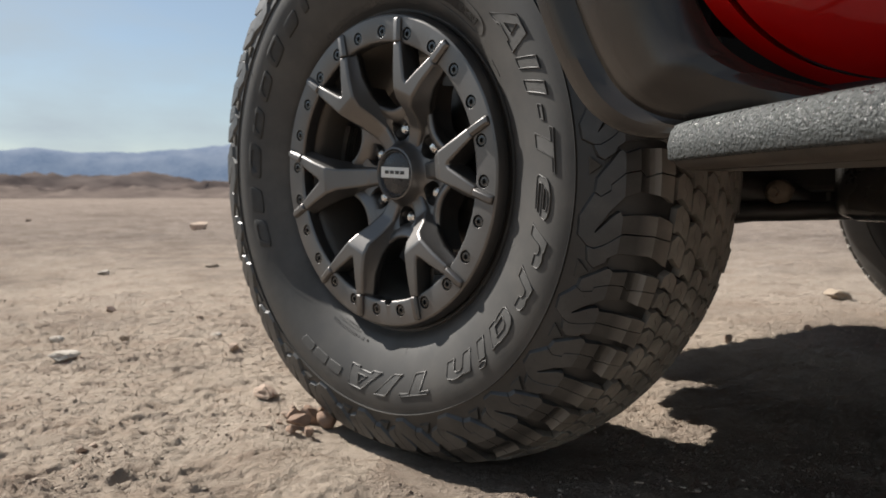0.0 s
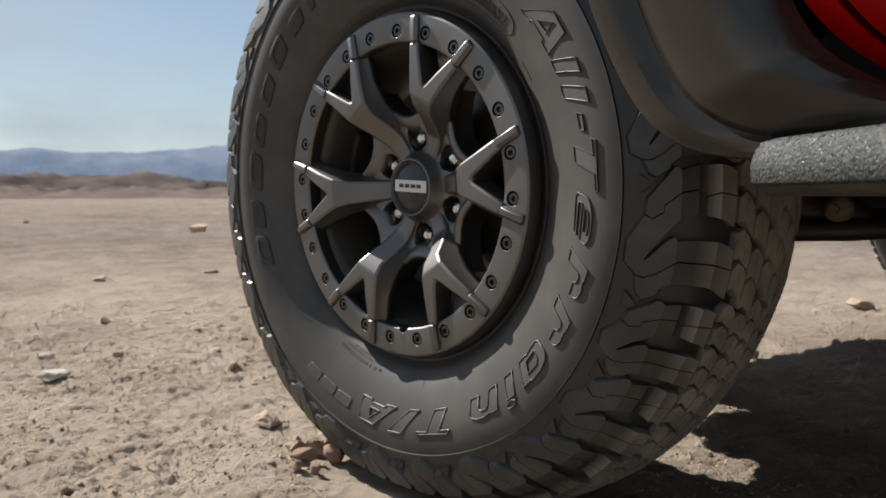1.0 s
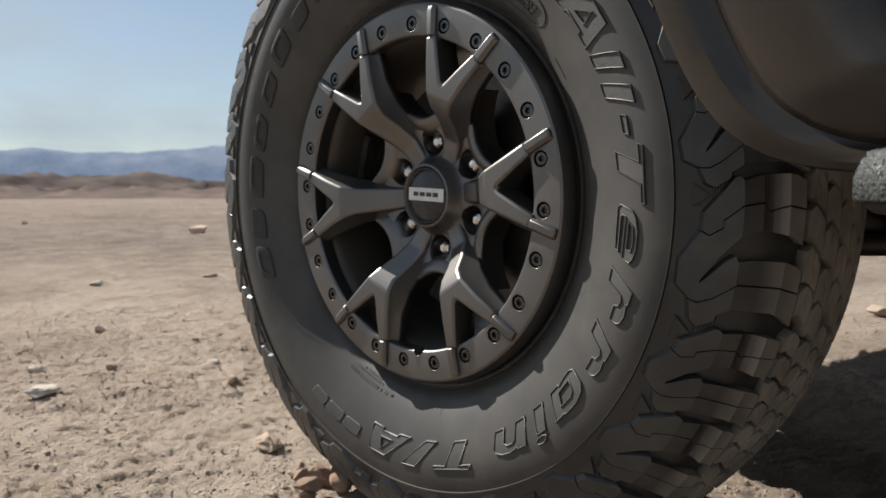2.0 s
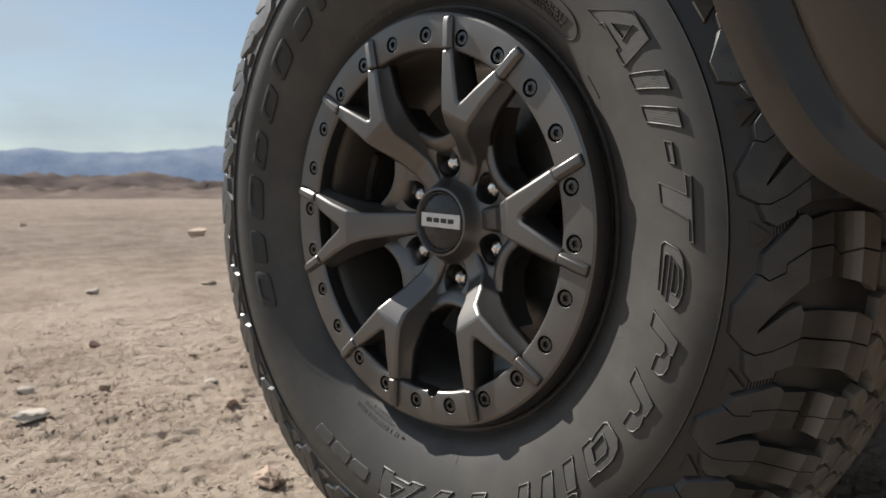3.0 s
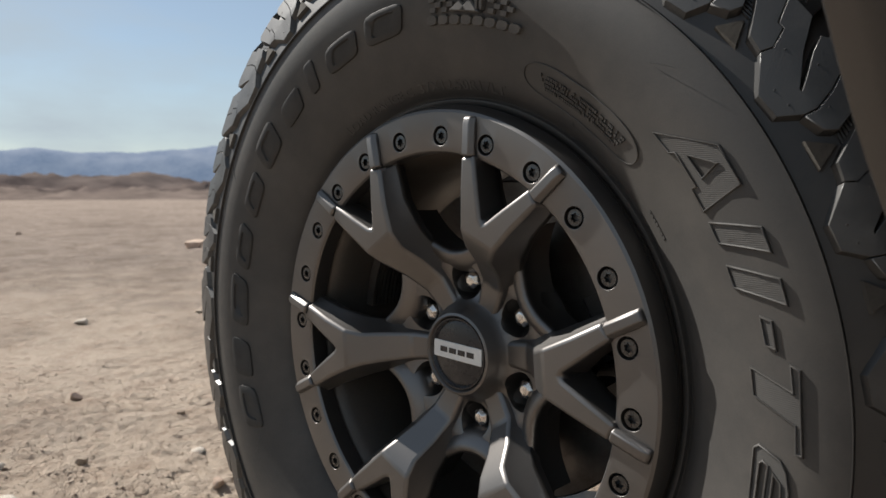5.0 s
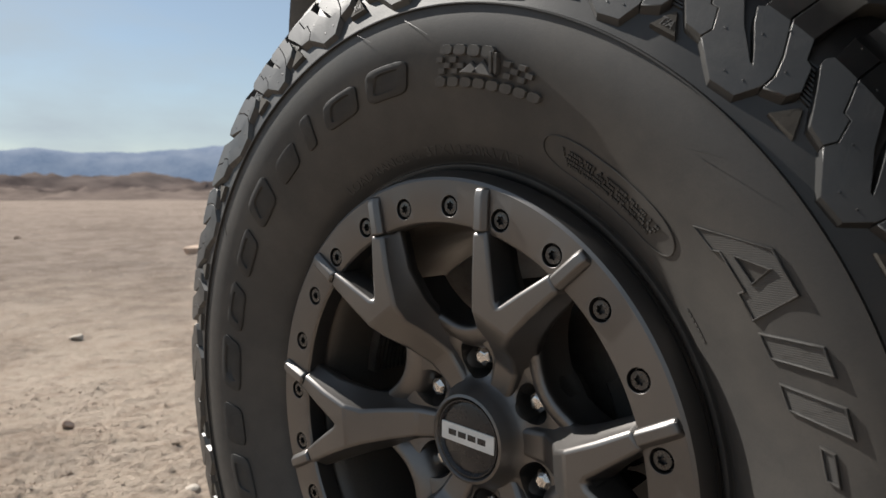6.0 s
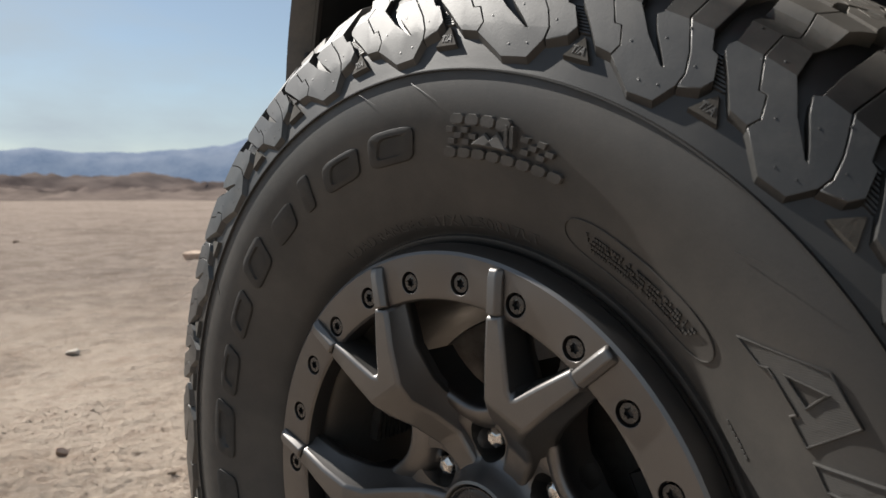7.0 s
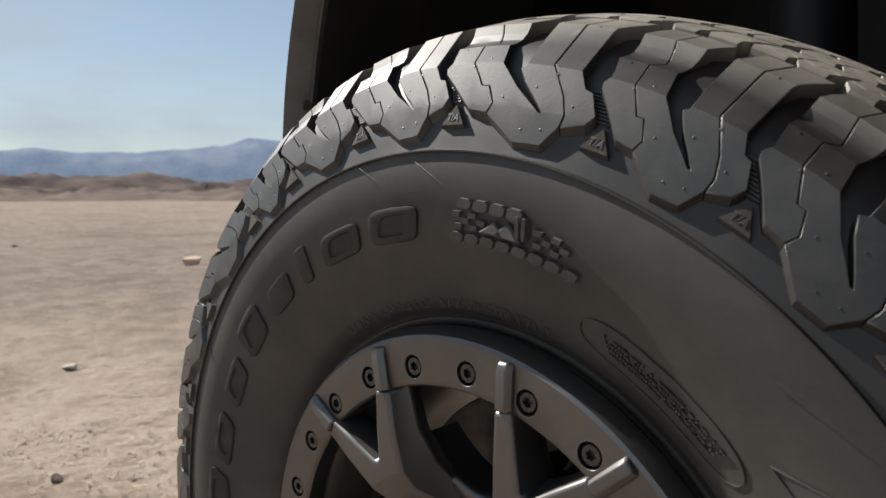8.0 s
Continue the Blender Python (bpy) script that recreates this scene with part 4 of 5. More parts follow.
web = part("spoke_web", build_web(), WHEEL, wheel, "filleted web between two spokes", smooth=80)
for i in range(6):
    m = pose(0, 0, 0, 0, 0, -(SPOKE0 + 30 + 60 * i))
    if i == 0:
        web.matrix_basis = m
    else:
        again(web, m)


def build_hub():
    bm = bmesh.new()
    revolve(bm, [(0.0, -0.045), (0.034, -0.045), (0.0365, -0.0335), (0.0385, -0.031), (0.041, -0.032), (0.0455, -0.041), (0.049, -0.049), (0.055, -0.0545), (0.064, -0.0555), (0.078, -0.0525), (0.089, -0.0475), (0.096, -0.0475), (0.101, -0.052), (0.103, -0.066), (0.100, -0.092), (0.09, -0.105), (0.0, -0.105)], 96)
    cut = bmesh.new()
    for i in range(6):
        a = radians(SPOKE0 + 30 + 60 * i)
        cylinder(cut, (0.0705 * math.sin(a), 0.0705 * math.cos(a)), 0.0165, 0.0205, -0.086, -0.03, 28)
    return carve(bm, cut)


bevelled(part("hub", build_hub(), WHEEL, wheel, smooth=40), 0.0030, 3, 40)


def build_nut():
    bm = bmesh.new()
    rings = []
    for r, w in ((0.0125, -0.088), (0.0125, -0.083), (0.0108, -0.082), (0.0108, -0.066), (0.0095, -0.0615), (0.0055, -0.0585), (0.002, -0.058)):
        rings.append([(r * math.sin(math.pi * i / 3), r * math.cos(math.pi * i / 3), w) for i in range(6)])
    loft(bm, rings)
    return bm


nut = bevelled(part("lug_nut", build_nut(), CHROME, wheel, "bright hexagonal lug nut", smooth=20), 0.0007, 2, 20)
for i in range(6):
    a = radians(SPOKE0 + 30 + 60 * i)
    m = pose(0.0705 * math.sin(a), 0.0705 * math.cos(a), 0, 0, 0, 23 * i + 11)
    if i == 0:
        nut.matrix_basis = m
    else:
        again(nut, m)


def build_cap():
    bm = bmesh.new()
    revolve(bm, [(0.0, -0.0345), (0.030, -0.0345), (0.0325, -0.0355), (0.0345, -0.0325), (0.0358, -0.0325), (0.0362, -0.042)], 72)
    return bm


cap = part("centre_cap", build_cap(), CAP, wheel, "round black centre cap", smooth=30)
bm = bmesh.new()
tilt = pose(0, 0, 0, 0, 0, -3.0)
box(bm, (-0.0318, -0.0070, -0.0348), (0.0318, 0.0100, -0.0330))
bm.transform(tilt)
bevelled(part("badge_plate", bm, PLATE, wheel, "white rectangular badge plate"), 0.0006, 2, 30)
bm = bmesh.new()
for k in range(4):
    x = -0.0225 + 0.0118 * k
    box(bm, (x, -0.0010, -0.0332), (x + 0.0092, 0.0044, -0.0326))
bm.transform(tilt)
part("badge_mark", bm, CAP, wheel, "dark bars on the badge plate")


# -- brake --
bm = bmesh.new()
revolve(bm, [(0.085, -0.118), (0.168, -0.118), (0.170, -0.121), (0.170, -0.148), (0.085, -0.15)], 90)
part("brake_disc", bm, DISC, wheel, "grey iron brake disc behind the spokes", smooth=35)
bm = bmesh.new()
revolve(bm, [(0.0, -0.102), (0.082, -0.104), (0.086, -0.12)], 48)
part("disc_bell", bm, DISC, wheel, smooth=35)
bm = bmesh.new()
revolve(bm, [(0.118, -0.095), (0.175, -0.092), (0.180, -0.10), (0.180, -0.17), (0.118, -0.17)], 20, 62, 112, closed_profile=True)
bevelled(part("brake_caliper", bm, CHASSIS, wheel, "dark brake caliper"), 0.006, 3, 30)
for j in range(9):
    bm = bmesh.new()
    revolve(bm, [(0.176, -0.075 - 0.006 * j), (0.1875, -0.075 - 0.006 * j), (0.1875, -0.079 - 0.006 * j), (0.176, -0.079 - 0.006 * j)], 6, -82, -62, closed_profile=True)
    part("balance_weight", bm, DISC, wheel, "small grey stick-on weight")

# -- the wheel on the far side --
far = part("front_wheel", build_barrel(), BARREL, truck, "far front wheel in the shade under the truck", smooth=40)
far.matrix_basis = AXIS @ pose(2.21, 0.02, HUB, 0, 0, 180 + 15) @ FACE
o = new("tyre", tyre.data)
o.parent = far
all_tread = mesh_of("tread", everything, TREAD, 35)
o = new("tread", all_tread)
o.parent = far
tagged(o, "chunky tread blocks", kind="stuff")
for x, turn in ((0.14, 0), (1.84, 180)):
    rear = part("rear_wheel", build_barrel(), BARREL, truck, "rear wheel with chunky all-terrain tyre", smooth=40)
    rear.matrix_basis = AXIS @ pose(x, -3.68, HUB, 0, 0, turn) @ FACE @ pose(0, 0, -MID * 0.5)
    o = new("tyre", tyre.data)
    o.parent = rear
    o = tagged(new("tread", all_tread), "chunky tread blocks", kind="stuff")
    o.parent = rear


# -- body --
def nose(y):
    return 0.05 + max(0.0, y - 0.10) * 0.36


def sheet(bm, rows, thick):
    """A bent panel from rows of points, with its thickness inward."""
    front = loft(bm, rows, closed=False)
    back = loft(bm, [[(x + thick, y, z) for x, y, z in row] for row in rows], closed=False)
    k = len(rows[0])
    for a, b in ((front[0], back[0]), (front[-1], back[-1])):
        for i in range(k - 1):
            bm.faces.new((a[i], a[i + 1], b[i + 1], b[i]))
    for j in (0, k - 1):
        for i in range(len(rows) - 1):
            bm.faces.new((front[i][j], front[i + 1][j], back[i + 1][j], back[i][j]))


# rear half of the wheel-arch flare: from its lip to the seam with the painted panel
EDGE = spline([(-0.10, 1.26), (-0.27, 1.14), (-0.372, 0.92), (-0.412, 0.70), (-0.428, 0.62), (-0.446, 0.562), (-0.468, 0.515), (-0.495, 0.484), (-0.535, 0.464), (-0.60, 0.456), (-0.66, 0.453)], 60)
SEAM = spline([(-0.475, 1.32), (-0.560, 1.16), (-0.583, 0.92), (-0.588, 0.70), (-0.593, 0.62), (-0.604, 0.572), (-0.617, 0.545), (-0.632, 0.528), (-0.652, 0.512), (-0.682, 0.498), (-0.71, 0.488)], 60)
PROFILE = [(0.0, 0.030), (0.0, -0.012), (0.012, -0.024), (0.04, -0.031), (0.12, -0.034), (0.21, -0.033), (0.27, -0.026), (0.32, -0.0235), (0.38, -0.028), (0.50, -0.031), (0.70, -0.032), (0.86, -0.027), (0.95, -0.016), (1.0, 0.004)]


def build_flare():
    bm = bmesh.new()
    rows = []
    for i, (e, s) in enumerate(zip(EDGE, SEAM)):
        under = max(0.0, (i - 40) / 19) ** 1.6
        row = []
        for f, x in PROFILE:
            p = e + (s - e) * f
            row.append((x + 0.055 * under * (0.35 + 0.65 * f) + 0.20 * max(0.0, 0.72 - p[1]) - 0.032, p[0], p[1]))
        rows.append(row)
    sheet(bm, rows, 0.004)
    return bm


truck_part("fender_flare", build_flare(), FLARE, "satin dark grey plastic wheel-arch flare", smooth=35)

# the flare and the fender over the top of the arch
bm = bmesh.new()
rows = []
for y, z in spline([(0.262, 1.12), (0.215, 1.19), (0.12, 1.245), (0.0, 1.27), (-0.10, 1.26)], 24):
    x = 0.25 * (y + 0.10)
    rows.append([(x + 0.10, y, z + 0.02), (x, y, z), (x - 0.045, y, z + 0.012), (x - 0.062, y, z + 0.04), (x - 0.060, y, z + 0.10), (x - 0.03, y, z + 0.13)])
sheet(bm, rows, 0.004)
truck_part("fender_flare", bm, FLARE, "top of the dark grey wheel-arch flare", smooth=35)
bm = bmesh.new()
rows = []
for y in np.linspace(0.62, -0.60, 18):
    x = 0.25 * (y + 0.10) - 0.05
    rows.append([(x, y, 1.38), (x + 0.01, y, 1.41), (x + 0.04, y, 1.43), (x + 0.15, y, 1.44), (x + 0.40, y, 1.45)])
sheet(bm, rows, 0.004)
truck_part("fender_top", bm, RED, "glossy red top of the fender", smooth=40)

# front end of the arch
bm = bmesh.new()
front_edge = spline([(0.235, 1.12), (0.265, 1.07), (0.312, 0.98), (0.338, 0.91), (0.350, 0.85), (0.355, 0.80)], 30)
rows = []
for y, z in front_edge:
    y += 0.024
    rows.append([(0.040, y + 0.05, z), (0.034, y - 0.002, z), (0.026, y - 0.010, z), (0.006, y - 0.006, z), (0.0, y, z), (0.004, y + 0.010, z), (0.036, y + 0.08, z + 0.01), (0.075, y + 0.16, z + 0.03)])
sheet(bm, rows, 0.004)
truck_part("fender_flare", bm, ARCH, "front end of the dark grey wheel-arch flare", smooth=35)
bm = bmesh.new()
sheet(bm, [[(0.036, y + 0.028, z), (0.08, y + 0.045, z), (0.20, y + 0.085, z), (0.36, y + 0.10, z)] for y, z in front_edge], 0.004)
truck_part("arch_return", bm, BLACK, "black return of the arch behind its lip", smooth=40)
bm = bmesh.new()
cylinder(bm, (0, 0), 0.006, 0.005, 0, 0.004, 12)
bm.transform(pose(0.019, 0.346, 0.885, 100, 0, 0))
truck_part("trim_screw", bm, BLACK)

# wheel housing
bm = bmesh.new()
rows = []
for i in range(33):
    a = radians(-86 + 157 * i / 32)
    r = 0.60 + 0.02 * math.sin(5 * a)
    y, z = r * math.sin(a), HUB + 0.06 + r * math.cos(a) * 1.30
    tuck = 0.15 * min(1.0, max(0.0, (z - 1.02) / 0.15))
    tuck = max(tuck, 0.06 * min(1.0, max(0.0, (y - 0.15) / 0.2)))
    rows.append([(0.02 + tuck, y * 0.93, z), (0.05 + tuck, y, z), (0.27, y, z), (0.45, y, z), (0.62, y, z)])
sheet(bm, rows, 0.004)
truck_part("wheel_liner", bm, BLACK, "black ribbed wheel housing", smooth=40)
bm = bmesh.new()
box(bm, (0.60, -0.62, 0.55), (0.63, 0.80, 1.28))
truck_part("inner_wing", bm, BLACK, "dark inner wall of the wheel housing")

# painted panels behind the arch
def panel(outline_a, outline_b, face, thick=0.004):
    bm = bmesh.new()
    rows = []
    for a, b in zip(outline_a, outline_b):
        row = []
        for f in (0.0, 0.0, 0.04, 0.15, 0.4, 0.7, 1.0, 1.0):
            p = a + (b - a) * f
            edge = 0.010 if len(row) in (0, 7) else 0.0
            row.append((face(p[0], p[1]) + edge, p[0], p[1]))
        rows.append(row)
    sheet(bm, rows, thick)
    return bm


def flank(y, z):
    """The painted side: nearly upright, turning under towards the sill."""
    t = max(0.0, 0.90 - z)
    return -0.062 + 0.50 * t * t + 0.02 * max(0, z - 0.9) + 2.6 * max(0.0, 0.655 - z) ** 2


GAP = spline([(-0.618, 1.32), (-0.618, 1.16), (-0.618, 0.92), (-0.620, 0.70), (-0.627, 0.60), (-0.640, 0.555), (-0.664, 0.525), (-0.697, 0.507), (-0.74, 0.495), (-0.80, 0.478), (-0.90, 0.47)], 60)
seam_b = [p + np.array((-0.005, -0.001)) for p in SEAM]
truck_part("fender_panel", panel(seam_b, [p + np.array((0.0035, 0.0)) for p in GAP], flank), RED, "glossy red fender panel beside the flare", smooth=40)
bm = bmesh.new()
rows = []
for i, p in enumerate(GAP[:52]):
    row = []
    for f in (0, 0, 0.01, 0.05, 0.2, 0.5, 1.0):
        y = p[0] - 0.0035 - f * 1.1
        z = p[1]
        row.append((flank(y, z) + (0.010 if len(row) == 0 else 0), y, z))
    rows.append(row)
sheet(bm, rows, 0.004)
truck_part("front_door", bm, RED, "glossy red lower front door", smooth=40)
bm = bmesh.new()
rows = [[(x, y, z) for x, z in ((0.075, 0.50), (0.035, 0.484), (0.03, 0.462), (0.06, 0.45), (0.16, 0.445))] for y in np.linspace(-0.60, -2.4, 20)]
sheet(bm, rows, 0.01)
truck_part("sill", bm, BLACK, "black sill under the door", smooth=40)


# -- running board --
def build_board(levels):
    """The step's plan with its tapered, rounded front end, built up in levels of (height, inset)."""
    outer = spline([(0.012, -0.572), (-0.004, -0.582), (-0.018, -0.606), (-0.043, -0.662), (-0.072, -0.735), (-0.100, -0.830), (-0.118, -0.95), (-0.125, -1.15), (-0.127, -2.5)], 90)
    inner = [np.array((0.10, y)) for y in np.linspace(-2.5, -0.60, 6)] + [np.array((0.06, -0.574))]
    loop = outer + inner
    centre = np.array((0.05, -1.2))
    rings = []
    for z, inset in levels:
        ring = []
        for i, p in enumerate(loop):
            q = loop[(i + 1) % len(loop)] - loop[i - 1]
            nrm = np.array((q[1], -q[0])) / (np.hypot(*q) + 1e-9)
            s = p - nrm * inset if nrm @ (p - centre) > 0 else p + nrm * inset
            ring.append((s[0], s[1], z))
        rings.append(ring)
    bm = bmesh.new()
    loft(bm, rings)
    return bm


truck_part("running_board", build_board([(0.4392, 0.003), (0.4415, 0.0), (0.454, -0.0008), (0.465, 0.0012), (0.4705, 0.005), (0.4730, 0.011), (0.4742, 0.02)]), COATING, "running board with rough speckled grey coating", smooth=50)
truck_part("board_lip", build_board([(0.4315, 0.022), (0.4330, 0.012), (0.4365, 0.007), (0.439, 0.005)]), LIP, "dusty brown lower lip of the running board", smooth=50)

# -- underside --
bm = bmesh.new()
box(bm, (0.52, -2.6, 0.415), (0.62, 0.5, 0.53))
bevelled(truck_part("frame_rail", bm, CHASSIS, "black steel frame rail"), 0.01, 2)
bm = bmesh.new()
box(bm, (1.36, -2.6, 0.40), (1.46, 0.5, 0.53))
bevelled(truck_part("frame_rail", bm, CHASSIS, "black steel frame rail"), 0.01, 2)
bm = bmesh.new()
rows = []
for y, low in ((-0.36, 0.388), (-0.34, 0.374), (-0.24, 0.370), (-0.22, 0.384)):
    rows.append([(0.60, y, 0.47), (0.60, y, low), (0.64, y, low - 0.004), (1.36, y, low - 0.004), (1.40, y, low), (1.40, y, 0.47)])
loft(bm, rows)
bevelled(truck_part("crossmember", bm, CHASSIS, "dusty black crossmember"), 0.008, 2)
bm = bmesh.new()
rings = []
for y, s in ((-0.46, 0.93), (-0.50, 1.0), (-1.0, 1.0), (-1.05, 0.9)):
    rings.append([(1.0 + s * 0.28 * math.copysign(abs(math.cos(t)) ** 0.55, math.cos(t)), y, 0.45 + s * 0.115 * math.copysign(abs(math.sin(t)) ** 0.55, math.sin(t))) for t in np.linspace(0, 2 * math.pi, 33)[:-1]])
loft(bm, rings)
truck_part("skid_plate", bm, CHASSIS, "rounded dark skid plate", smooth=40)


def tube(bm, path, radius, sides=12):
    rings = []
    for i, p in enumerate(path):
        p = Vector(p)
        d = (Vector(path[min(i + 1, len(path) - 1)]) - Vector(path[max(i - 1, 0)])).normalized()
        a = d.cross(Vector((0, 0, 1))).normalized()
        b = a.cross(d)
        r = radius[i] if isinstance(radius, (list, tuple)) else radius
        rings.append([tuple(p + (a * math.cos(t) + b * math.sin(t)) * r) for t in np.linspace(0, 2 * math.pi, sides + 1)[:-1]])
    loft(bm, rings)


bm = bmesh.new()
tube(bm, [(0.10, 0.0, HUB), (0.24, -0.01, HUB), (0.30, -0.01, HUB)], 0.05)
truck_part("wheel_knuckle", bm, CHASSIS, "dark steering knuckle", smooth=40)
bm = bmesh.new()
tube(bm, [(0.20, 0.02, 0.33), (0.36, -0.08, 0.345), (0.52, -0.22, 0.40), (0.58, -0.30, 0.42)], [0.03, 0.036, 0.04, 0.045])
truck_part("control_arm", bm, CHASSIS, "dusty lower control arm", smooth=40)
bm = bmesh.new()
pts = [(0.30 + 0.03 * i, -0.01 - 0.004 * i, HUB + 0.0 - 0.002 * i) for i in range(10)]
tube(bm, pts, [0.05 + (0.008 if i % 2 else 0.0) - 0.002 * i for i in range(10)], 16)
truck_part("axle_boot", bm, BLACK, "ribbed black axle boot", smooth=30)
# the arm's rear pivot: a dusty bush on its bolt, a ribbed boot beside it, and the pod hung from the frame rail
bm = bmesh.new()
bush = [(0.440, -0.375, 0.4145), (0.446, -0.373, 0.4150), (0.452, -0.371, 0.4150), (0.470, -0.364, 0.4155), (0.476, -0.362, 0.4160), (0.498, -0.354, 0.4165), (0.560, -0.330, 0.418)]
tube(bm, bush, [0.009, 0.015, 0.0175, 0.0175, 0.013, 0.010, 0.010], 20)
truck_part("suspension_bush", bm, PIVOT, "round tan dust-caked bush on its bolt", smooth=35)
bm = bmesh.new()
cylinder(bm, (0, 0), 0.0075, 0.0065, 0, 0.008, 6)
bm.transform(pose(0.437, -0.376, 0.4145, 0, -90, 20))
truck_part("pivot_bolt", bm, PIVOT, "dusty hexagonal bolt head")
bm = bmesh.new()
tube(bm, [(0.42, -0.24, 0.425), (0.46, -0.29, 0.42), (0.50, -0.33, 0.412), (0.535, -0.36, 0.402)], [0.030, 0.034, 0.026, 0.020], 16)
tube(bm, [(0.36, -0.20, 0.375), (0.43, -0.30, 0.384), (0.49, -0.37, 0.386), (0.55, -0.42, 0.390)], [0.012, 0.014, 0.014, 0.012], 12)
truck_part("control_arm", bm, CHASSIS, "dusty rear leg of the lower control arm", smooth=40)
bm = bmesh.new()
for k in range(7):
    f = k / 6
    cylinder(bm, (0, 0), 0.034 - 0.003 * f, 0.027 - 0.003 * f, 0.012 * k, 0.012 * k + 0.012, 20)
bm.transform(pose(0.385, -0.245, 0.415, 90, 0, 52))
truck_part("steering_boot", bm, BLACK, "ribbed black rubber boot", smooth=30)
bm = bmesh.new()
rings = []
for y, s in ((-0.418, 0.80), (-0.426, 0.94), (-0.445, 1.0), (-0.90, 1.0), (-0.93, 0.9)):
    ring = []
    for t in np.linspace(0, 2 * math.pi, 41)[:-1]:
        c, d = math.cos(t), math.sin(t)
        ring.append((0.60 + s * 0.105 * math.copysign(abs(c) ** 0.38, c), y, 0.445 + s * 0.073 * math.copysign(abs(d) ** 0.38, d)))
    rings.append(ring)
loft(bm, rings)
truck_part("frame_pod", bm, POD, "smooth rounded black pod under the frame rail", smooth=50)
bm = bmesh.new()
tube(bm, [(0.36, -0.05, 0.40), (0.40, -0.02, 0.75), (0.42, 0.0, 1.0)], [0.035, 0.04, 0.04])
truck_part("shock_absorber", bm, BLACK, "dark shock absorber", smooth=40)

bm = bmesh.new()
tube(bm, [(0.20, 0.02, 0.33), (0.36, 0.12, 0.345), (0.50, 0.24, 0.38), (0.57, 0.30, 0.40)], [0.03, 0.034, 0.036, 0.045])
truck_part("control_arm", bm, CHASSIS, "dusty lower control arm", smooth=40)
bm = bmesh.new()
rings = []
for x, s in ((0.50, 0.8), (0.54, 1.0), (1.44, 1.0), (1.48, 0.8)):
    rings.append([(x, 0.84 + s * a, 0.70 + s * b) for a, b in ((-0.10, -0.14), (0.06, -0.15), (0.14, -0.06), (0.15, 0.12), (0.10, 0.15), (-0.10, 0.15))])
loft(bm, rings)
bevelled(truck_part("front_bumper", bm, BLACK, "narrow black steel front bumper"), 0.01, 2)

# unseen block behind the tyre, added to shape the shadow on the ground
bm = bmesh.new()
rows = []
for y, lo, hi, near in ((0.20, 0.42, 0.46, 0.42), (0.25, 0.385, 0.47, 0.385), (0.34, 0.375, 0.47, 0.375), (0.40, 0.39, 0.47, 0.42), (0.44, 0.40, 0.46, 0.41), (0.50, 0.41, 0.46, 0.48)):
    rows.append([(near, y, lo + 0.01), (near + 0.012, y, lo), (0.56, y, lo), (0.56, y, hi), (near + 0.012, y, hi), (near, y, hi - 0.01)])
loft(bm, rows)
truck_part("shadow_blocker", bm, CHASSIS, "unseen dusty block added by the frame to shape the ground shadow", smooth=30)

# -- closed bulk of the body above and behind --
bm = bmesh.new()
side = [(-5.2, 0.66), (-4.24, 0.62), (-4.20, 0.86), (-4.02, 1.02), (-3.68, 1.08), (-3.34, 1.02), (-3.16, 0.86), (-3.12, 0.58), (-0.72, 0.56), (-0.62, 0.56), (-0.62, 1.29), (0.62, 1.29), (0.64, 0.86), (0.92, 0.84), (1.02, 0.90), (1.0, 1.12), (0.80, 1.32), (-0.55, 1.40), (-1.1, 1.88), (-2.7, 1.92), (-3.1, 1.30), (-5.2, 1.26)]
loft(bm, [[(nose(y) + 0.01, y, z) for y, z in side], [(1.92 - nose(y), y, z) for y, z in side]])
bevelled(truck_part("body_shell", bm, RED, "glossy red body of the truck"), 0.02, 3)
bm = bmesh.new()
box(bm, (0.62, -0.60, 0.50), (1.36, 0.58, 1.05))
truck_part("engine_bay", bm, UNDER, "dark engine bay underside")


# ---- stones and clods ----
def lump(seed, flat=0.6, sharp=0.35, level=2):
    """A broken stone: a ball hacked by planes, chipped and roughened."""
    rng = random.Random(seed)
    bm = bmesh.new()
    bmesh.ops.create_icosphere(bm, subdivisions=level, radius=1.0)
    planes = [(Vector((rng.gauss(0, 1), rng.gauss(0, 1), rng.gauss(0, 1))).normalized(), rng.uniform(0.45, 0.85)) for _ in range(11)]
    for v in bm.verts:
        for nrm, d in planes:
            k = v.co.dot(nrm) - d
            if k > 0:
                v.co -= nrm * k
        at = v.co.copy()
        v.co += at.normalized() * sharp * (0.34 * noise.noise(at * 2.3 + Vector((seed, 0, 0))) + 0.20 * noise.noise(at * 6.1 + Vector((0, seed, 0))))
        v.co.z *= flat
    return bm


def stone(x, y, width, seed, mat, label, flat=0.55, sink=0.25, group="desert stones"):
    bm = lump(seed, flat, level=4 if width > 0.05 else 3)
    s = width / 2
    h = float(ground_height(np.array([x]), np.array([y]))[0])
    ob = thing("stone", bm, mat, label, "stone", group, smooth=30)
    ob.matrix_basis = pose(x, y, h + s * flat * (1 - 2 * sink), 0, 0, seed * 67) @ Matrix.Diagonal((s, s * 0.8, s, 1))
    return ob


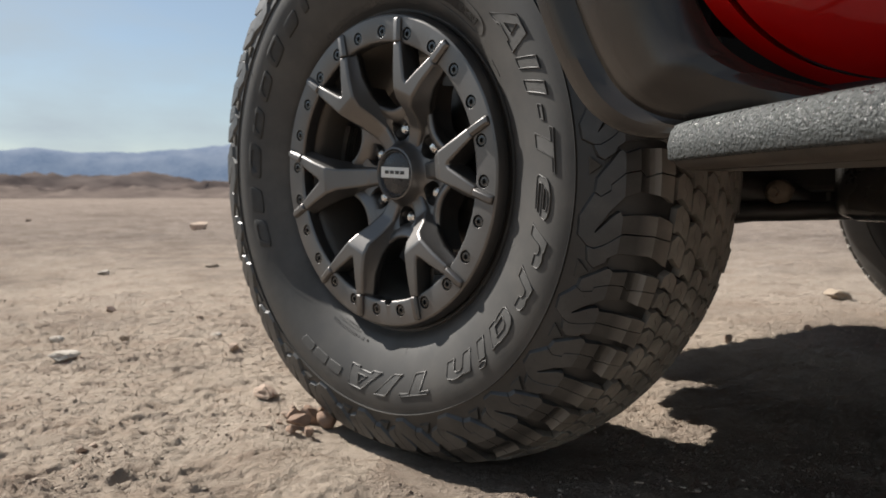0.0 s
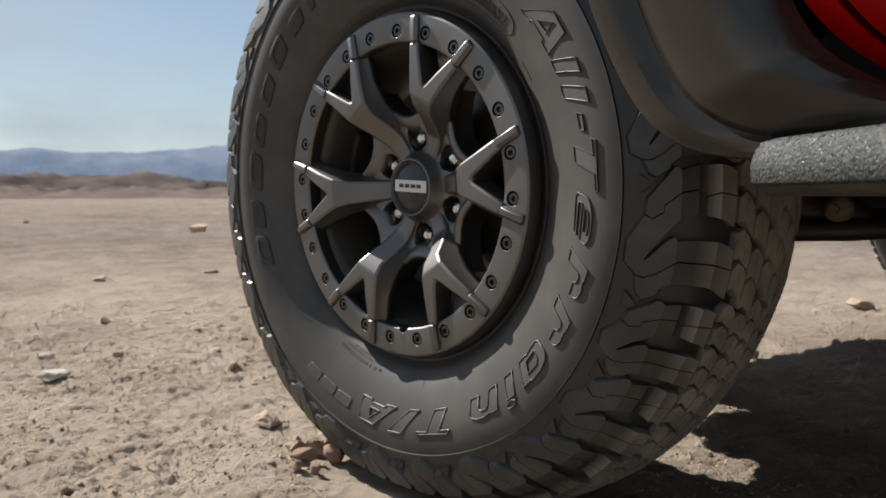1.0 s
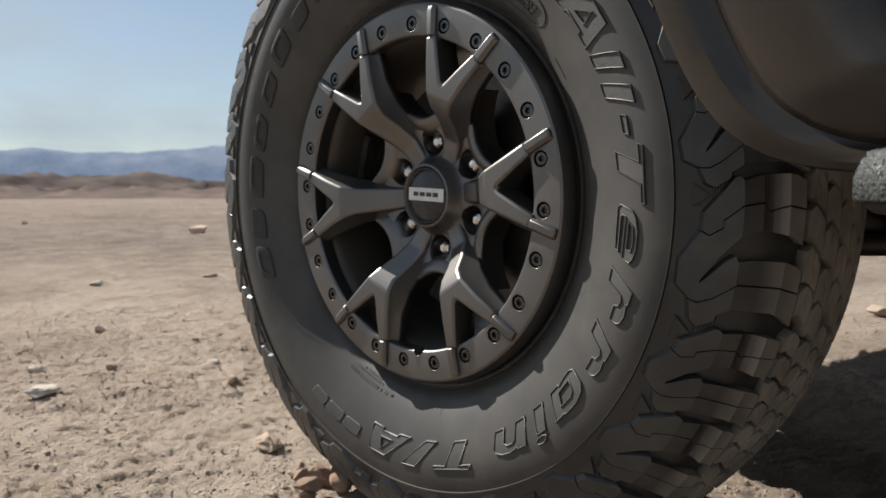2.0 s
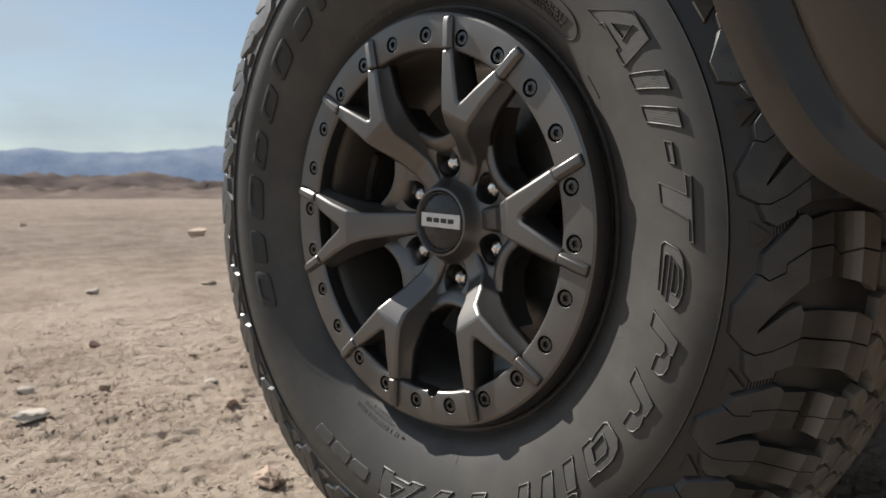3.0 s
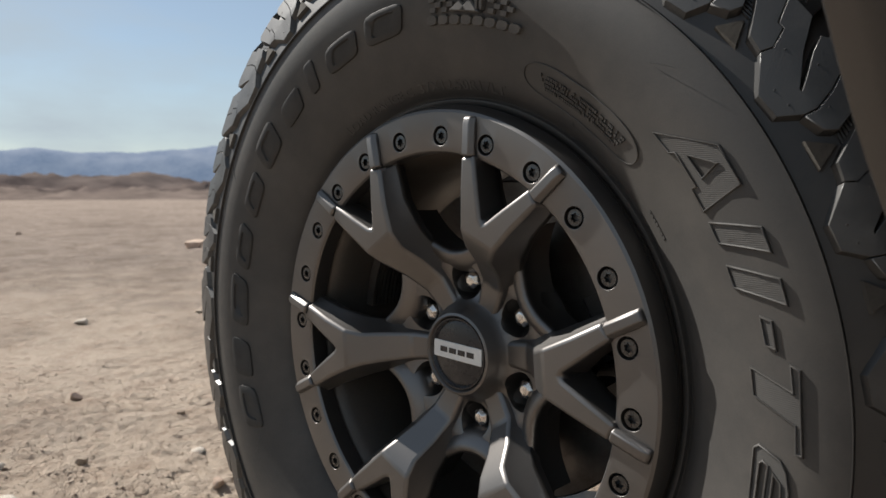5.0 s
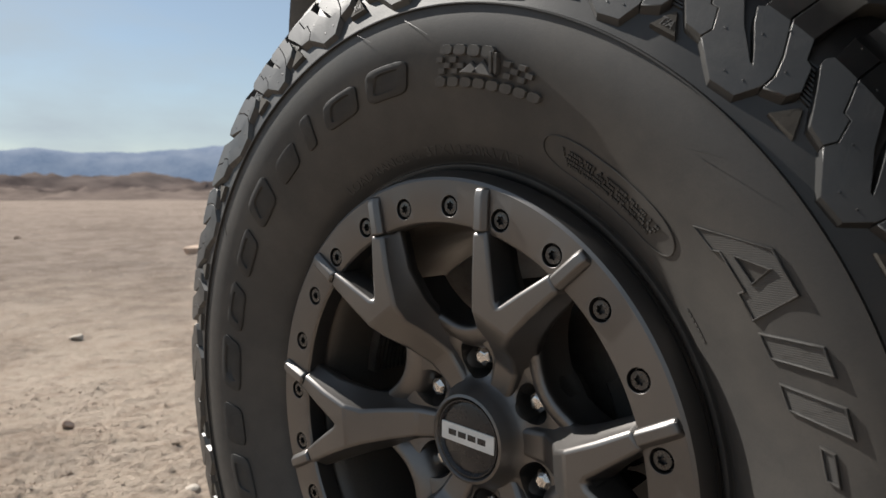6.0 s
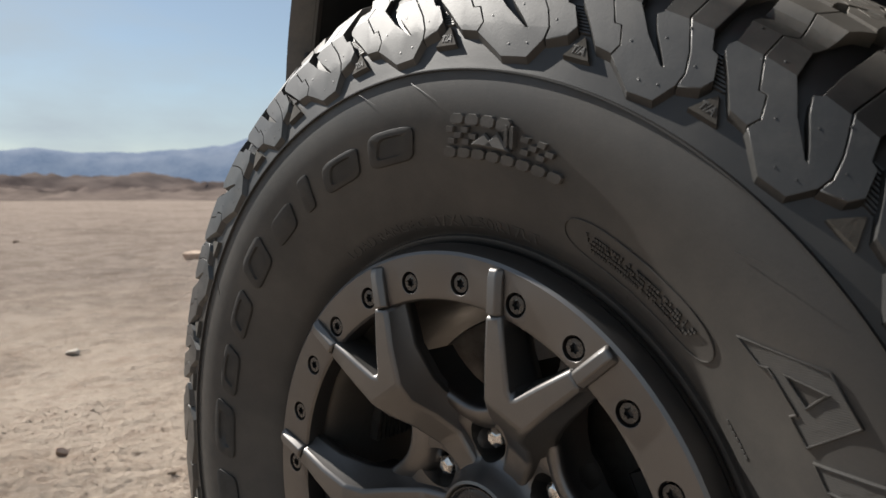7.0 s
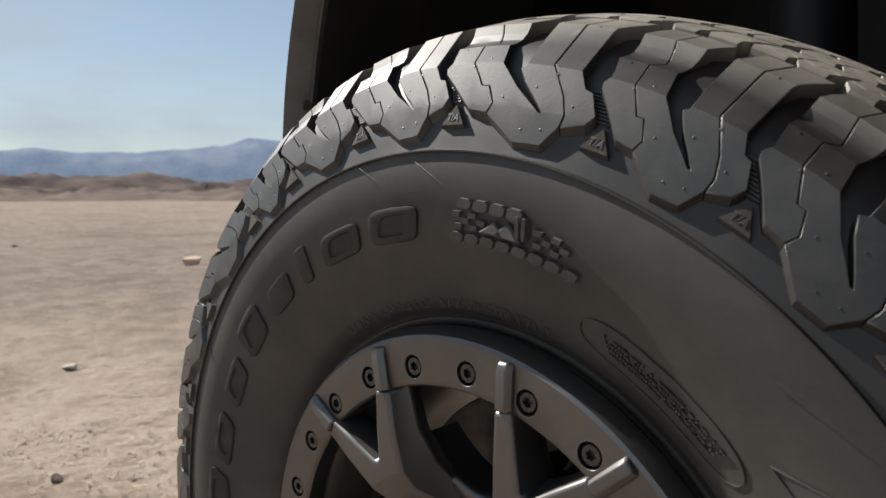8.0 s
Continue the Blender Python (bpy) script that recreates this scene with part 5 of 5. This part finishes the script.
stone(-0.086, 1.085, 0.085, 3, WHITE_STONE, "flat pale stone lying on the crust", 0.32)
stone(-0.021, 1.316, 0.05, 4, WHITE_STONE, "small pale angular stone on the crust")
stone(0.27, 0.885, 0.035, 5, CLOD, "small reddish clod on the crust", 0.8)
stone(0.060, 0.425, 0.080, 44, CLOD, "long low tan earth clod on the crust", 0.36, 0.2)
stone(0.035, 0.235, 0.058, 7, RUST, "reddish earth clod against the tyre", 0.7, 0.15)
stone(-0.010, 0.205, 0.046, 8, RUST, "reddish earth clod beside the tyre", 0.6, 0.12)
stone(-0.045, 0.175, 0.032, 9, RUST, "small reddish earth clod near the tyre", 0.6, 0.15)
stone(0.045, 0.19, 0.050, 10, RUST, "reddish earth clod under the tyre's edge", 0.75, 0.1)
stone(0.085, 0.262, 0.040, 11, RUST, "reddish earth clod against the tyre", 0.6, 0.1)
stone(0.010, 0.250, 0.036, 35, RUST, "broken reddish earth clod by the tyre", 0.8, 0.1)
stone(-0.020, 0.160, 0.028, 36, RUST, "small reddish earth clod near the tyre", 0.7, 0.12)
stone(0.02, 0.285, 0.024, 31, CLOD, "small tan earth crumb by the tyre", 0.6, 0.1)
stone(-0.03, 0.235, 0.020, 32, CLOD, "small tan earth crumb by the tyre", 0.6, 0.1)
stone(0.055, 0.315, 0.022, 33, CLOD, "small tan earth crumb by the tyre", 0.6, 0.1)
stone(-0.07, 0.205, 0.016, 34, CLOD, "small tan earth crumb by the tyre", 0.6, 0.1)
stone(-0.31, 0.39, 0.030, 12, CLOD, "brown earth crumb on the crust", 0.6)
stone(-0.285, 0.40, 0.022, 13, CLOD, "brown earth crumb on the crust", 0.6)
stone(-0.347, 0.309, 0.019, 14, CLOD, "brown earth crumb on the crust", 0.7)
stone(0.33, 1.81, 0.045, 15, CLOD, "brown pebble on the crust", 0.7)
stone(0.125, 1.22, 0.03, 16, STONE, "small grey pebble on the crust", 0.7)
stone(0.35, 1.12, 0.04, 17, WHITE_STONE, "flat pale stone on the crust", 0.35)
stone(3.91, 7.75, 0.25, 18, CLOD, "tan boulder standing alone on the plain", 0.70)
stone(1.44, 3.09, 0.10, 19, STONE, "flat grey stone on the plain", 0.35)
stone(2.44, 0.04, 0.12, 20, STONE, "grey flat stone beyond the truck", 0.5)
stone(0.9, 3.27, 0.07, 21, WHITE_STONE, "pale stone on the plain", 0.6)
stone(0.47, 1.44, 0.03, 22, STONE, "small grey pebble on the crust", 0.7)
stone(1.62, -0.11, 0.035, 23, CLOD, "brown pebble in the truck's shade", 0.7)
stone(1.30, 0.0, 0.04, 24, CLOD, "brown pebble under the truck", 0.8)
stone(3.5, 12.6, 0.15, 25, BROWN, "dark stone far out on the plain", 0.6)


def gravel():
    """Grit and crumbs strewn over the crust."""
    rng = np.random.default_rng(4)
    lumps = []
    for s in range(5):
        bm = lump(100 + s, 0.65, level=1)
        bm.verts.ensure_lookup_table()
        lumps.append((np.array([v.co[:] for v in bm.verts]), [[v.index for v in f.verts] for f in bm.faces]))
        bm.free()
    n = 11000
    dist = 0.42 + 26.0 * rng.random(n) ** 3.6
    bear = np.radians(46.2 + rng.uniform(-36, 36, n))
    x, y = GX + dist * np.sin(bear), GY + dist * np.cos(bear)
    thick = value_noise(x * 3.1, y * 3.1, 5) + value_noise(x * 11, y * 11, 9)
    keep = (rng.random(n) < np.clip(0.40 + 1.5 * thick, 0.06, 1)) & (np.hypot((x - 0.14) / 0.19, y / 0.26) > 1)
    x, y, dist = x[keep], y[keep], dist[keep]
    n = len(x)
    z = ground_height(x, y)
    size = (0.0014 + 0.0078 * rng.random(n) ** 5) * np.clip(0.55 + dist * 0.20, 0.65, 3.2)
    turn = rng.uniform(0, 6.28, n)
    long_ = rng.uniform(0.7, 1.5, n)
    # fine crumbs lie thick beside the track
    m = 90000
    near = 0.55 + 3.2 * rng.random(m) ** 1.7
    bear = np.radians(46.2 + rng.uniform(-35, 35, m))
    cx, cy = GX + near * np.sin(bear), GY + near * np.cos(bear)
    thick = 0.45 + 1.3 * value_noise(cx * 7, cy * 7, 15) + 1.1 * value_noise(cx * 23, cy * 23, 19)
    keep = (rng.random(m) < np.clip(thick, 0.05, 1)) & (np.hypot((cx - 0.14) / 0.19, cy / 0.26) > 1)
    cx, cy, near = cx[keep], cy[keep], near[keep]
    m = len(cx)
    cs = (0.0011 + 0.0028 * rng.random(m) ** 3) * np.clip(0.6 + 0.4 * near, 0.8, 2)
    spin = rng.uniform(0, 6.28, (m, 4))
    cz = ground_height(cx, cy)
    corner = np.zeros((m, 6, 3))
    for k, (u, v, w) in enumerate(((1, 0, 0), (0, 1, 0), (-1, 0, 0), (0, -1, 0), (0.15, 0.1, 1), (0, 0, -1))):
        r = cs * (0.75 + 0.45 * np.sin(spin[:, k % 4] + k))
        c, d = np.cos(spin[:, 0]), np.sin(spin[:, 0])
        corner[:, k, 0] = cx + r * (c * u - d * v) * 1.2
        corner[:, k, 1] = cy + r * (d * u + c * v)
        corner[:, k, 2] = cz + cs * 0.12 + r * w * 0.5
    verts, faces, base = [], [], 0
    for i in range(n):
        p, f = lumps[i % 5]
        c, s = math.cos(turn[i]), math.sin(turn[i])
        q = p * size[i]
        u, v = q[:, 0] * long_[i], q[:, 1]
        verts.append(np.stack([x[i] + c * u - s * v, y[i] + s * u + c * v, z[i] + q[:, 2] * 0.42 + size[i] * 0.02], 1))
        faces += [[base + k for k in g] for g in f]
        base += len(p)
    verts = np.concatenate(verts + [corner.reshape(-1, 3)]).tolist()
    for i in range(m):
        b = base + 6 * i
        for k in range(4):
            faces.append((b + k, b + (k + 1) % 4, b + 4))
            faces.append((b + (k + 1) % 4, b + k, b + 5))
    me = bpy.data.meshes.new("gravel")
    me.from_pydata(verts, [], faces)
    me.shade_smooth()
    me.materials.append(GRIT)
    return tagged(new("gravel", me), "loose tan grit and crumbs strewn over the crust", "gravel", kind="stuff")


gravel()
